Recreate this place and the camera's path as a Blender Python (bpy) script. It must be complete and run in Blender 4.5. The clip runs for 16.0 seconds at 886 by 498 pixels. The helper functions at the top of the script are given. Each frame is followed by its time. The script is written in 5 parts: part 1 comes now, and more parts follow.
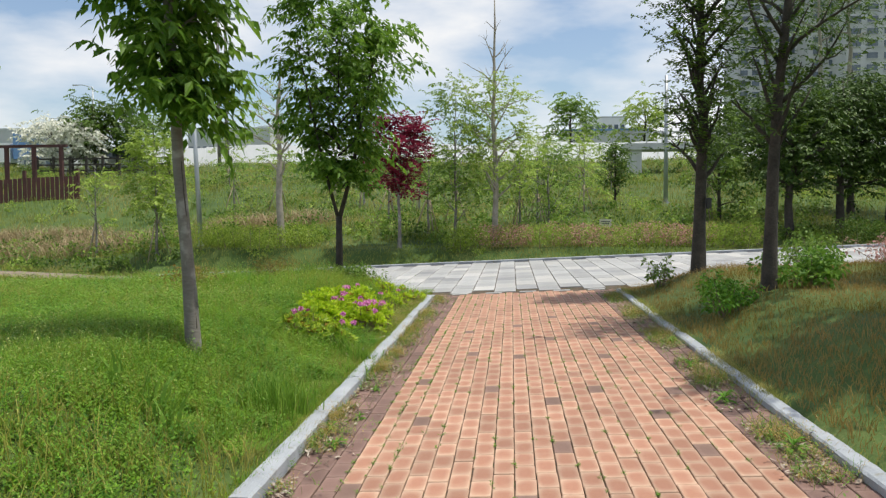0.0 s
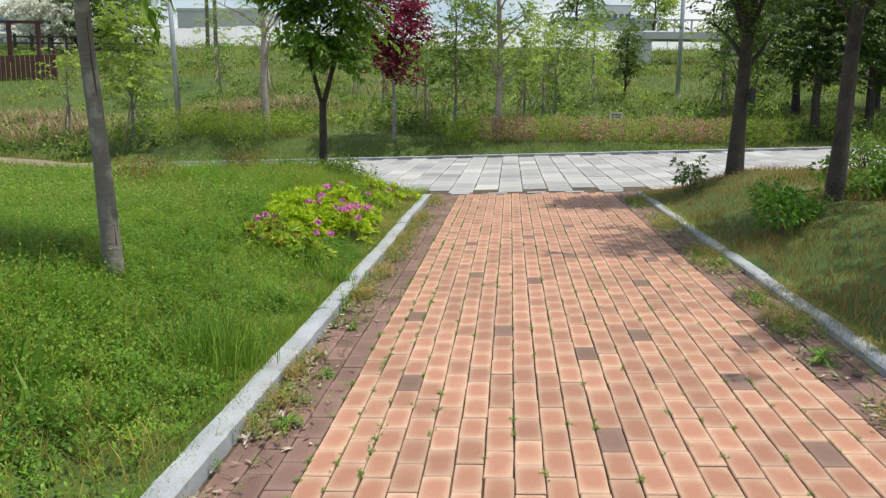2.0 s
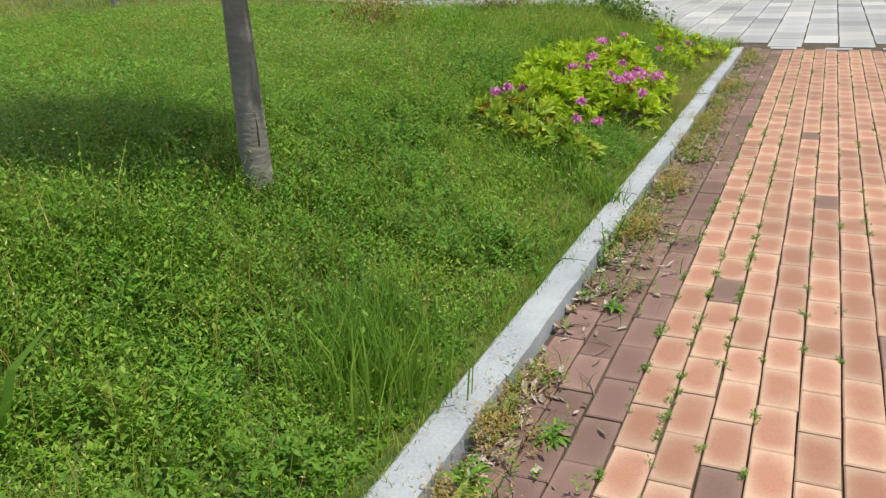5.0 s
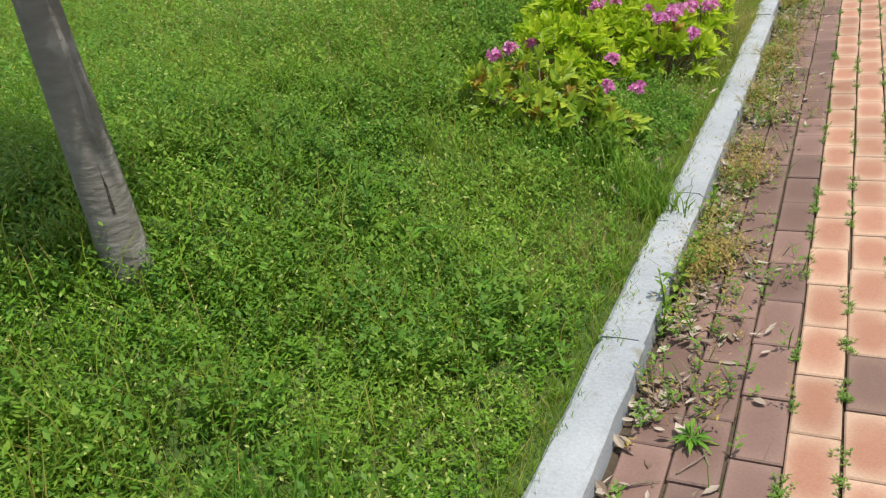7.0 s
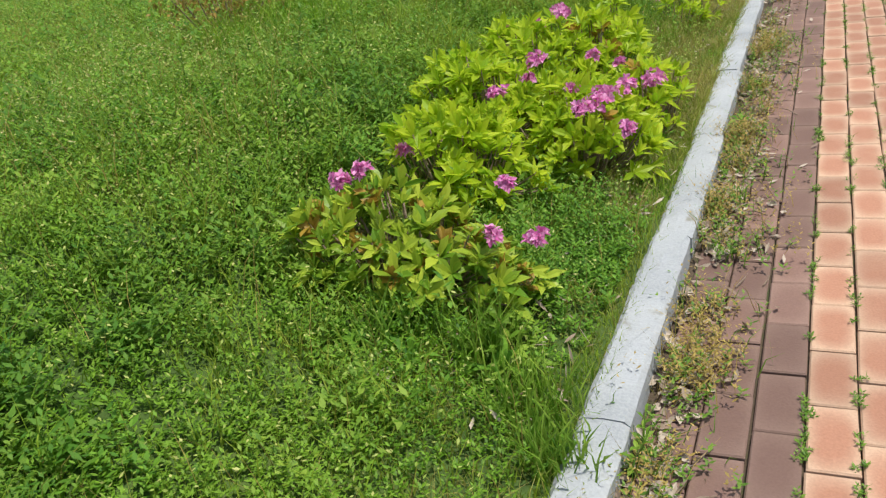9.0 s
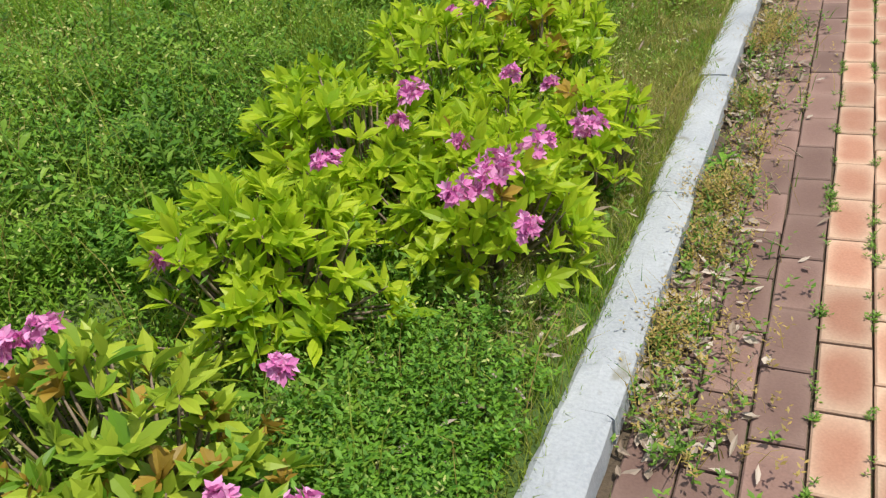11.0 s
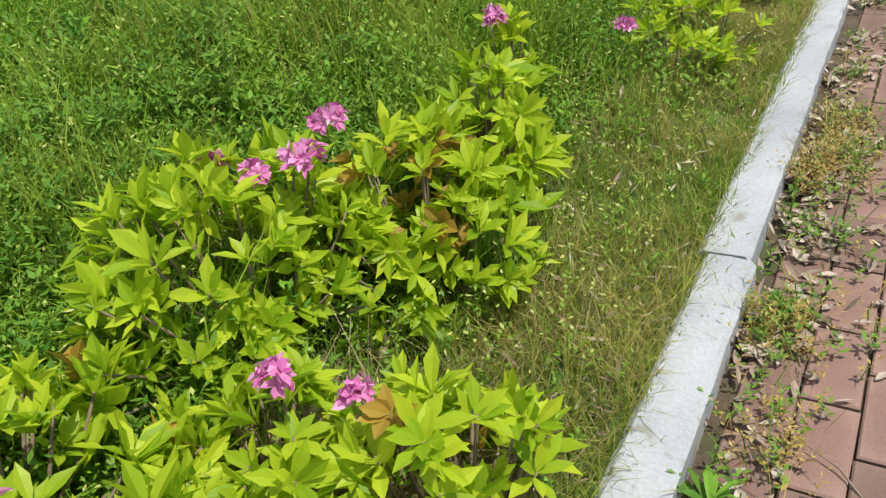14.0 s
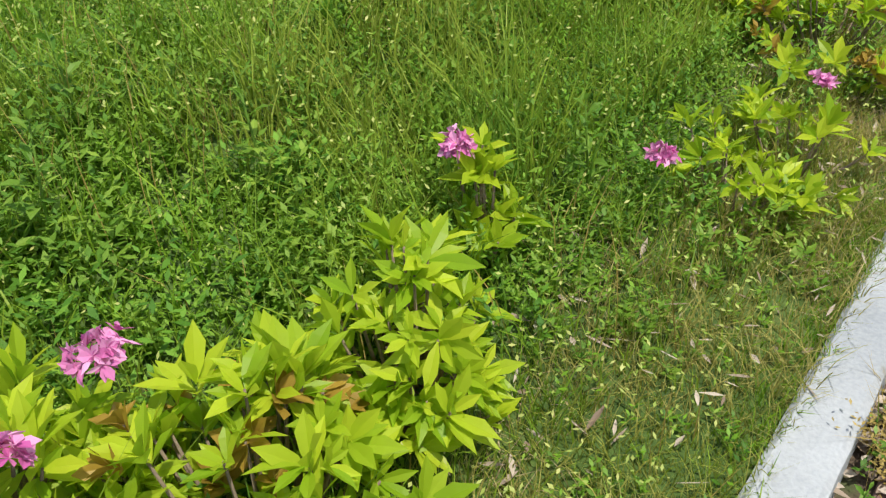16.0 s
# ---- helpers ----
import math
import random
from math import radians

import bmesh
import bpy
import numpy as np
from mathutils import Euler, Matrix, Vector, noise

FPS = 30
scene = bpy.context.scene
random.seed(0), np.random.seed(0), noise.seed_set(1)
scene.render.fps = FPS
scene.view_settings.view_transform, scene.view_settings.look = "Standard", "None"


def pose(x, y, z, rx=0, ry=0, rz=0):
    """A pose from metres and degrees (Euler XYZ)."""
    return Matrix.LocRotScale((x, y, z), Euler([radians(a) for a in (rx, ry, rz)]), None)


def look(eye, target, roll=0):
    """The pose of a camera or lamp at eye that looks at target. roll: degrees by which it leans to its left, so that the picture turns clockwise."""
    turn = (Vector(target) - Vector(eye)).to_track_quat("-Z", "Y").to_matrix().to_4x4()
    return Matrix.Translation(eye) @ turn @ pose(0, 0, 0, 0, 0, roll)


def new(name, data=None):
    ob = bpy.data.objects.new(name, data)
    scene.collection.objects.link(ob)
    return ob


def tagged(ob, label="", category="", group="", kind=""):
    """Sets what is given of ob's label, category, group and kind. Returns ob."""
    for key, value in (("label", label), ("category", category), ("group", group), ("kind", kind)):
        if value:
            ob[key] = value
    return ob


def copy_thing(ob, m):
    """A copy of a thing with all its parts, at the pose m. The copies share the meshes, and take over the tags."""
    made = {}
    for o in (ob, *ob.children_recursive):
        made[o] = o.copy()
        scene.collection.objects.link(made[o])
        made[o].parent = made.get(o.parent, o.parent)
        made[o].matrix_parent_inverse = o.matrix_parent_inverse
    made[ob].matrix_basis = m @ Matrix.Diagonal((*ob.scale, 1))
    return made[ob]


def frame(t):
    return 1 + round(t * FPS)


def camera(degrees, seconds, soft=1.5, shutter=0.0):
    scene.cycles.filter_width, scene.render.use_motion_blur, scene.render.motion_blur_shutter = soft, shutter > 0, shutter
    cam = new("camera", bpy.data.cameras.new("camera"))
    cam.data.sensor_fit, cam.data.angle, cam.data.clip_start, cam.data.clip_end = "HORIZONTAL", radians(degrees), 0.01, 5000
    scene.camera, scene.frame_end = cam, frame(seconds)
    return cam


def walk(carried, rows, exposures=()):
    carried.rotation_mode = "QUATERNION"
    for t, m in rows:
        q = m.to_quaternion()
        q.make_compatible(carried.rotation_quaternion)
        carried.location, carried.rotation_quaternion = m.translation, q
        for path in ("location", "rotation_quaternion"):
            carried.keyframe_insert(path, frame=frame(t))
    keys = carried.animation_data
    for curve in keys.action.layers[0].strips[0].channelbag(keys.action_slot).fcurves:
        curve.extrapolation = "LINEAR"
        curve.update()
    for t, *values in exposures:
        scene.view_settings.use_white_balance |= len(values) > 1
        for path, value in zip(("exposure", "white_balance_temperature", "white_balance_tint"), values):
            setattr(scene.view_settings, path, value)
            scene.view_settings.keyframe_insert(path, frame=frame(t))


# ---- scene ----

cam = camera(56.7, 16.0, soft=1.3)
# seconds, x, y, z, turn about x, y, z
PATH = [
    (0, 0.920, 1.687, 1.462, 87.42, 0.34, 4.78),
    (0.5, 0.893, 2.078, 1.435, 82.66, -0.36, 4.91),
    (1, 0.879, 2.485, 1.423, 81.26, -0.96, 4.57),
    (1.5, 0.808, 2.908, 1.419, 79.99, -0.95, 4.60),
    (2, 0.763, 3.327, 1.423, 79.85, -0.78, 4.64),
    (2.5, 0.745, 3.750, 1.441, 79.81, 0.08, 4.34),
    (3, 0.684, 4.140, 1.429, 79.42, 0.59, 6.29),
    (3.5, 0.630, 4.506, 1.405, 75.79, 0.70, 16.01),
    (4, 0.536, 4.856, 1.389, 73.33, 0.52, 20.61),
    (6.5, 0.100, 6.396, 1.290, 63.17, 2.21, 26.64),
    (7, 0.014, 6.743, 1.308, 63.30, 5.70, 24.46),
    (7.5, -0.013, 7.064, 1.320, 63.36, 6.77, 23.79),
    (8, -0.059, 7.395, 1.310, 63.41, 6.38, 23.79),
    (8.5, -0.083, 7.741, 1.318, 63.60, 7.14, 23.01),
    (9, -0.046, 8.068, 1.322, 63.51, 6.83, 22.80),
    (11.5, -0.085, 9.618, 1.268, 57.07, 5.14, 24.86),
    (12, -0.073, 9.867, 1.278, 56.87, 5.67, 27.11),
    (12.5, -0.114, 10.117, 1.262, 56.99, 4.85, 28.34),
    (13, -0.146, 10.373, 1.275, 56.82, 5.38, 28.16),
    (13.5, -0.145, 10.643, 1.266, 56.41, 5.04, 28.11),
    (14, -0.206, 10.912, 1.246, 55.17, 5.23, 28.12),
    (14.5, -0.235, 11.150, 1.252, 53.42, 6.43, 29.09),
    (15, -0.200, 11.398, 1.263, 53.85, 6.95, 31.32),
    (15.5, -0.237, 11.624, 1.254, 53.76, 5.76, 33.83),
    (16, -0.348, 11.855, 1.249, 53.19, 3.05, 37.48),
]

walk(cam, [(r[0], pose(*r[1:])) for r in PATH],
     exposures=((0, -0.1), (4, -0.1), (6.5, -0.05), (9, -0.02), (12, 0.06), (16, 0.1)))

# ---- light ----
SUN_EL, SUN_AZ = radians(72), radians(86)   # azimuth from +y towards +x
world = bpy.data.worlds.new("sky")
scene.world = world
world.use_nodes = True
wn, wl = world.node_tree.nodes, world.node_tree.links
sky = wn.new("ShaderNodeTexSky")
sky.sky_type, sky.sun_disc = "NISHITA", False
sky.sun_elevation, sky.sun_rotation = SUN_EL, SUN_AZ
sky.altitude, sky.air_density, sky.dust_density, sky.ozone_density = 50, 1.0, 1.3, 1.0
wn["Background"].inputs["Strength"].default_value = 0.15
tcw = wn.new("ShaderNodeTexCoord")
mapw = wn.new("ShaderNodeMapping")
mapw.inputs["Scale"].default_value, mapw.inputs["Location"].default_value = (1.0, 1.0, 2.8), (0.75, 0.3, 0.2)
cloud = wn.new("ShaderNodeTexNoise")
cloud.inputs["Scale"].default_value, cloud.inputs["Detail"].default_value, cloud.inputs["Roughness"].default_value = 3.3, 9, 0.5
cramp = wn.new("ShaderNodeValToRGB")
cramp.color_ramp.elements[0].position, cramp.color_ramp.elements[1].position = 0.42, 0.61
cmix = wn.new("ShaderNodeMixRGB")
cmix.inputs["Color2"].default_value = (6.5, 6.6, 6.75, 1)
wl.new(tcw.outputs["Generated"], mapw.inputs["Vector"]), wl.new(mapw.outputs["Vector"], cloud.inputs["Vector"])
wl.new(cloud.outputs["Fac"], cramp.inputs["Fac"]), wl.new(cramp.outputs["Color"], cmix.inputs["Fac"])
wl.new(sky.outputs["Color"], cmix.inputs["Color1"]), wl.new(cmix.outputs["Color"], wn["Background"].inputs["Color"])
sun = new("sun", bpy.data.lights.new("sun", "SUN"))
sun.data.energy, sun.data.angle, sun.data.color = 4.4, radians(0.6), (1.0, 0.945, 0.83)
sd = Vector((math.sin(SUN_AZ) * math.cos(SUN_EL), math.cos(SUN_AZ) * math.cos(SUN_EL), math.sin(SUN_EL)))
sun.matrix_world = look(sd * 50, (0, 0, 0))
scene.view_settings.exposure = 0.0

# ---- materials ----
def nodes_of(name):
    m = bpy.data.materials.new(name)
    m.use_nodes = True
    return m, m.node_tree.nodes, m.node_tree.links


def ramp(n, stops):
    r = n.new("ShaderNodeValToRGB")
    while len(r.color_ramp.elements) < len(stops):
        r.color_ramp.elements.new(0.5)
    for e, (p, c) in zip(r.color_ramp.elements, stops):
        e.position, e.color = p, (*c, 1)
    return r


def surface(name, stops, scale=6.0, rough=0.85, fine=60.0, bump=0.3, metal=0.0, spots=None, spot_scale=3.0, spot_at=(0.55, 0.65)):
    """Colour over noise at two scales, with relief."""
    m, n, l = nodes_of(name)
    b = n["Principled BSDF"]
    tc = n.new("ShaderNodeTexCoord")
    geo = n.new("ShaderNodeNewGeometry")
    n1, n2 = n.new("ShaderNodeTexNoise"), n.new("ShaderNodeTexNoise")
    n1.inputs["Scale"].default_value, n1.inputs["Detail"].default_value = scale, 5
    n2.inputs["Scale"].default_value, n2.inputs["Detail"].default_value = fine, 4
    l.new(geo.outputs["Position"], n1.inputs["Vector"]), l.new(geo.outputs["Position"], n2.inputs["Vector"])
    mx = n.new("ShaderNodeMath")
    mx.operation, mx.inputs[1].default_value = "MULTIPLY_ADD", 0.4
    sc = n.new("ShaderNodeMath")
    sc.operation, sc.inputs[1].default_value = "MULTIPLY", 0.6
    l.new(n1.outputs["Fac"], sc.inputs[0]), l.new(n2.outputs["Fac"], mx.inputs[0]), l.new(sc.outputs[0], mx.inputs[2])
    r = ramp(n, stops)
    l.new(mx.outputs[0], r.inputs["Fac"])
    col = r.outputs["Color"]
    if spots:
        n3 = n.new("ShaderNodeTexNoise")
        n3.inputs["Scale"].default_value, n3.inputs["Detail"].default_value = spot_scale, 6
        l.new(geo.outputs["Position"], n3.inputs["Vector"])
        r3 = ramp(n, ((spot_at[0], (0, 0, 0)), (spot_at[1], (1, 1, 1))))
        l.new(n3.outputs["Fac"], r3.inputs["Fac"])
        mix = n.new("ShaderNodeMixRGB")
        mix.inputs["Color2"].default_value = (*spots, 1)
        l.new(r3.outputs["Color"], mix.inputs["Fac"]), l.new(col, mix.inputs["Color1"])
        col = mix.outputs["Color"]
    l.new(col, b.inputs["Base Color"])
    b.inputs["Roughness"].default_value, b.inputs["Metallic"].default_value = rough, metal
    if bump:
        bp = n.new("ShaderNodeBump")
        bp.inputs["Strength"].default_value, bp.inputs["Distance"].default_value = bump, 0.01
        l.new(n2.outputs["Fac"], bp.inputs["Height"]), l.new(bp.outputs["Normal"], b.inputs["Normal"])
    return m


def leafy(name, dark, light, rough=0.5, through_light=0.35, patch=None, patch_scale=0.7):
    """Thin leaves: colour varies from leaf to leaf, some light passes through."""
    m, n, l = nodes_of(name)
    b = n["Principled BSDF"]
    geo = n.new("ShaderNodeNewGeometry")
    r = ramp(n, ((0.0, dark), (1.0, light)))
    l.new(geo.outputs["Random Per Island"], r.inputs["Fac"])
    col = r.outputs["Color"]
    if patch:
        n3 = n.new("ShaderNodeTexNoise")
        n3.inputs["Scale"].default_value, n3.inputs["Detail"].default_value = patch_scale, 4
        l.new(geo.outputs["Position"], n3.inputs["Vector"])
        r3 = ramp(n, ((0.36, (0, 0, 0)), (0.70, (0.8, 0.8, 0.8))))
        l.new(n3.outputs["Fac"], r3.inputs["Fac"])
        mix = n.new("ShaderNodeMixRGB")
        mix.inputs["Color2"].default_value = (*patch, 1)
        l.new(r3.outputs["Color"], mix.inputs["Fac"]), l.new(col, mix.inputs["Color1"])
        col = mix.outputs["Color"]
    l.new(col, b.inputs["Base Color"])
    b.inputs["Roughness"].default_value = rough
    b.inputs["Specular IOR Level"].default_value = 0.3
    t = n.new("ShaderNodeBsdfTranslucent")
    l.new(col, t.inputs["Color"])
    ms = n.new("ShaderNodeMixShader")
    ms.inputs["Fac"].default_value = through_light
    l.new(b.outputs["BSDF"], ms.inputs[1]), l.new(t.outputs["BSDF"], ms.inputs[2])
    l.new(ms.outputs["Shader"], n["Material Output"].inputs["Surface"])
    return m


def paver(name, mid, rim, rough=0.8, vary=0.25, rim_at=(0.55, 0.98)):
    """A paving block: worn pale rim round a darker middle, tone varies from block to block."""
    m, n, l = nodes_of(name)
    b = n["Principled BSDF"]
    uv = n.new("ShaderNodeTexCoord")
    sep = n.new("ShaderNodeSeparateXYZ")
    l.new(uv.outputs["UV"], sep.inputs[0])
    def edge(out):
        a = n.new("ShaderNodeMath"); a.operation = "SUBTRACT"; a.inputs[1].default_value = 0.5
        c = n.new("ShaderNodeMath"); c.operation = "ABSOLUTE"
        d = n.new("ShaderNodeMath"); d.operation = "MULTIPLY"; d.inputs[1].default_value = 2.0
        e = n.new("ShaderNodeMath"); e.operation = "POWER"; e.inputs[1].default_value = 3.0
        l.new(out, a.inputs[0]), l.new(a.outputs[0], c.inputs[0]), l.new(c.outputs[0], d.inputs[0]), l.new(d.outputs[0], e.inputs[0])
        return e.outputs[0]
    add = n.new("ShaderNodeMath"); add.operation = "ADD"
    l.new(edge(sep.outputs["X"]), add.inputs[0]), l.new(edge(sep.outputs["Y"]), add.inputs[1])
    geo, info = n.new("ShaderNodeNewGeometry"), n.new("ShaderNodeObjectInfo")
    n1, n2 = n.new("ShaderNodeTexNoise"), n.new("ShaderNodeTexNoise")
    n1.inputs["Scale"].default_value, n1.inputs["Detail"].default_value = 9, 4
    n2.inputs["Scale"].default_value, n2.inputs["Detail"].default_value = 160, 3
    l.new(geo.outputs["Position"], n1.inputs["Vector"]), l.new(geo.outputs["Position"], n2.inputs["Vector"])
    wob = n.new("ShaderNodeMath"); wob.operation = "MULTIPLY_ADD"; wob.inputs[1].default_value = 0.9; 
    l.new(n1.outputs["Fac"], wob.inputs[0]); l.new(add.outputs[0], wob.inputs[2])
    sub = n.new("ShaderNodeMath"); sub.operation = "SUBTRACT"; sub.inputs[1].default_value = 0.4
    l.new(wob.outputs[0], sub.inputs[0])
    r = ramp(n, ((rim_at[0] - 0.45, mid), (rim_at[1], rim)))
    l.new(sub.outputs[0], r.inputs["Fac"])
    rnd = n.new("ShaderNodeMath"); rnd.operation = "ADD"
    l.new(geo.outputs["Random Per Island"], rnd.inputs[0]), l.new(info.outputs["Random"], rnd.inputs[1])
    fr = n.new("ShaderNodeMath"); fr.operation = "FRACT"
    l.new(rnd.outputs[0], fr.inputs[0])
    mr = n.new("ShaderNodeMapRange")
    mr.inputs["To Min"].default_value, mr.inputs["To Max"].default_value = 1 - vary, 1 + vary
    l.new(fr.outputs[0], mr.inputs["Value"])
    g2 = n.new("ShaderNodeMapRange")
    g2.inputs["To Min"].default_value, g2.inputs["To Max"].default_value = 0.78, 1.2
    l.new(n2.outputs["Fac"], g2.inputs["Value"])
    mm = n.new("ShaderNodeMath"); mm.operation = "MULTIPLY"
    l.new(mr.outputs[0], mm.inputs[0]), l.new(g2.outputs[0], mm.inputs[1])
    hsv = n.new("ShaderNodeHueSaturation")
    l.new(mm.outputs[0], hsv.inputs["Value"]), l.new(r.outputs["Color"], hsv.inputs["Color"])
    l.new(hsv.outputs["Color"], b.inputs["Base Color"])
    b.inputs["Roughness"].default_value = rough
    bp = n.new("ShaderNodeBump")
    bp.inputs["Strength"].default_value, bp.inputs["Distance"].default_value = 0.25, 0.004
    l.new(n2.outputs["Fac"], bp.inputs["Height"]), l.new(bp.outputs["Normal"], b.inputs["Normal"])
    return m


M_SOIL = surface("soil_and_moss", ((0.3, (0.03, 0.06, 0.012)), (0.5, (0.06, 0.11, 0.018)), (0.7, (0.12, 0.15, 0.04))), 1.2, 0.95, 40, 0.6)
M_DIRT = surface("bare_dirt", ((0.3, (0.16, 0.12, 0.085)), (0.7, (0.33, 0.27, 0.2))), 2.0, 0.95, 50, 0.6)
M_SAND = surface("joint_sand", ((0.3, (0.045, 0.033, 0.022)), (0.7, (0.13, 0.095, 0.062))), 6, 0.95, 120, 0.5, spots=(0.06, 0.075, 0.025), spot_scale=9)
M_ORANGE = paver("orange_paver", (0.365, 0.178, 0.115), (0.485, 0.325, 0.228), vary=0.17)
M_BROWN = paver("brown_paver", (0.185, 0.108, 0.088), (0.23, 0.145, 0.118), vary=0.24)
M_DARK = paver("dark_paver", (0.19, 0.115, 0.09), (0.24, 0.155, 0.12), vary=0.1)
M_GREY = paver("grey_slab", (0.33, 0.335, 0.335), (0.39, 0.39, 0.385), vary=0.16)
M_KERB = surface("kerb_concrete", ((0.3, (0.27, 0.295, 0.325)), (0.5, (0.355, 0.38, 0.41)), (0.7, (0.44, 0.465, 0.49))), 4, 0.85, 110, 0.22, spots=(0.25, 0.25, 0.22), spot_scale=14, spot_at=(0.62, 0.74))
M_BARK = surface("grey_bark", ((0.3, (0.13, 0.118, 0.1)), (0.7, (0.31, 0.285, 0.255))), 7, 0.95, 45, 1.0, spots=(0.38, 0.37, 0.34), spot_scale=8)
M_BARKBAND = surface("banded_grey_bark", ((0.25, (0.12, 0.11, 0.095)), (0.5, (0.185, 0.17, 0.15)), (0.75, (0.25, 0.232, 0.205))), 6, 0.95, 60, 0.6, spots=(0.3, 0.29, 0.26), spot_scale=8)
# the bark's grain runs in bands round the stem
for nd in list(M_BARKBAND.node_tree.nodes):
    if nd.bl_idname == "ShaderNodeTexNoise" and nd.inputs["Scale"].default_value > 20:
        mp = M_BARKBAND.node_tree.nodes.new("ShaderNodeMapping")
        mp.inputs["Scale"].default_value = (0.3, 0.3, 1.0)
        lk = nd.inputs["Vector"].links[0].from_socket
        M_BARKBAND.node_tree.links.new(lk, mp.inputs["Vector"])
        M_BARKBAND.node_tree.links.new(mp.outputs["Vector"], nd.inputs["Vector"])
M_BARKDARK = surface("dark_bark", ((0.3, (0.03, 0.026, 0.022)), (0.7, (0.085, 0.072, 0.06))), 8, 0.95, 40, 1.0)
M_BARKPALE = surface("pale_bark", ((0.3, (0.22, 0.2, 0.16)), (0.7, (0.42, 0.38, 0.32))), 7, 0.95, 45, 0.8)
M_STAKE = surface("wooden_stake", ((0.3, (0.25, 0.2, 0.14)), (0.7, (0.42, 0.35, 0.26))), 8, 0.9, 60, 0.4)
M_STEEL = surface("galvanised_steel", ((0.3, (0.33, 0.36, 0.38)), (0.7, (0.45, 0.48, 0.5))), 3, 0.45, 60, 0.05, metal=0.5)
M_WHITE = surface("white_sheet_metal", ((0.3, (0.80, 0.80, 0.80)), (0.7, (0.9, 0.9, 0.9))), 0.5, 0.5, 4, 0.05)
M_CONC = surface("far_concrete", ((0.3, (0.45, 0.46, 0.47)), (0.7, (0.6, 0.6, 0.6))), 0.3, 0.8, 4, 0.1)
M_BLUE = surface("blue_roof", ((0.3, (0.12, 0.25, 0.5)), (0.7, (0.2, 0.35, 0.6))), 0.3, 0.5, 4, 0.05)
M_GLASSY = surface("far_window", ((0.3, (0.08, 0.1, 0.13)), (0.7, (0.16, 0.2, 0.24))), 0.5, 0.15, 4, 0.0)
M_RED = surface("red_brown_fence_paint", ((0.3, (0.055, 0.021, 0.02)), (0.7, (0.11, 0.038, 0.033))), 3, 0.7, 40, 0.2)
M_DARKMETAL = surface("black_plastic", ((0.3, (0.02, 0.02, 0.02)), (0.7, (0.05, 0.05, 0.05))), 3, 0.5, 40, 0.1)
M_FARHILL = surface("wooded_hill", ((0.3, (0.035, 0.06, 0.035)), (0.7, (0.08, 0.12, 0.06))), 0.06, 0.95, 0.5, 1.0)
M_GRASS = leafy("lawn_grass", (0.075, 0.21, 0.012), (0.31, 0.5, 0.035), through_light=0.45, patch=(0.43, 0.47, 0.08), patch_scale=1.3)
M_CLOVER = leafy("low_weeds", (0.03, 0.12, 0.011), (0.23, 0.46, 0.03), through_light=0.45, patch=(0.27, 0.45, 0.05), patch_scale=1.5)
M_DRY = leafy("dry_grass", (0.3, 0.22, 0.11), (0.5, 0.4, 0.24), through_light=0.2)
M_YELLOWWEED = leafy("yellowing_weeds", (0.26, 0.2, 0.05), (0.56, 0.42, 0.13))
M_DEAD = leafy("dead_leaves", (0.2, 0.14, 0.095), (0.56, 0.48, 0.4), through_light=0.1)
M_BROADWEED = leafy("broad_weed_leaf", (0.06, 0.18, 0.016), (0.2, 0.4, 0.04), rough=0.6)
M_WEED = leafy("green_weeds", (0.07, 0.18, 0.02), (0.22, 0.38, 0.05))
M_AZALEA = leafy("azalea_leaf", (0.27, 0.45, 0.018), (0.62, 0.74, 0.045), rough=0.42, through_light=0.55)
M_AZALEADEEP = leafy("deep_green_azalea_leaf", (0.13, 0.28, 0.02), (0.5, 0.6, 0.06), rough=0.42, through_light=0.4)
M_AZALEAOLD = leafy("azalea_bronze_leaf", (0.3, 0.2, 0.03), (0.45, 0.3, 0.05), rough=0.45)
M_PINK = leafy("pink_petal", (0.55, 0.1, 0.36), (0.9, 0.46, 0.74), rough=0.6, through_light=0.3)
M_TWIG = surface("twig", ((0.3, (0.14, 0.1, 0.07)), (0.7, (0.3, 0.23, 0.17))), 20, 0.9, 90, 0.4)
M_LEAF = leafy("tree_leaf", (0.07, 0.165, 0.018), (0.21, 0.36, 0.04), through_light=0.48)
M_LEAFB = leafy("dark_tree_leaf", (0.04, 0.09, 0.014), (0.15, 0.25, 0.03), through_light=0.34)
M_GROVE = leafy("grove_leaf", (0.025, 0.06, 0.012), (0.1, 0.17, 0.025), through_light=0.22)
M_LEAFY = leafy("young_tree_leaf", (0.22, 0.34, 0.04), (0.42, 0.53, 0.11), through_light=0.45)
M_LEAFFAR = leafy("bank_shrub_leaf", (0.09, 0.18, 0.025), (0.27, 0.4, 0.07))
M_MAPLE = leafy("red_maple_leaf", (0.12, 0.01, 0.03), (0.36, 0.03, 0.075), through_light=0.35)
M_WHITEFLOWER = leafy("white_blossom", (0.6, 0.62, 0.5), (0.85, 0.85, 0.78))
M_SIGN = surface("cream_sign", ((0.3, (0.6, 0.57, 0.45)), (0.7, (0.72, 0.69, 0.56))), 3, 0.7, 50, 0.1)

# ---- shape helpers ----
RNG = np.random.default_rng(7)


def smooth(t):
    t = np.clip(t, 0, 1)
    return t * t * (3 - 2 * t)


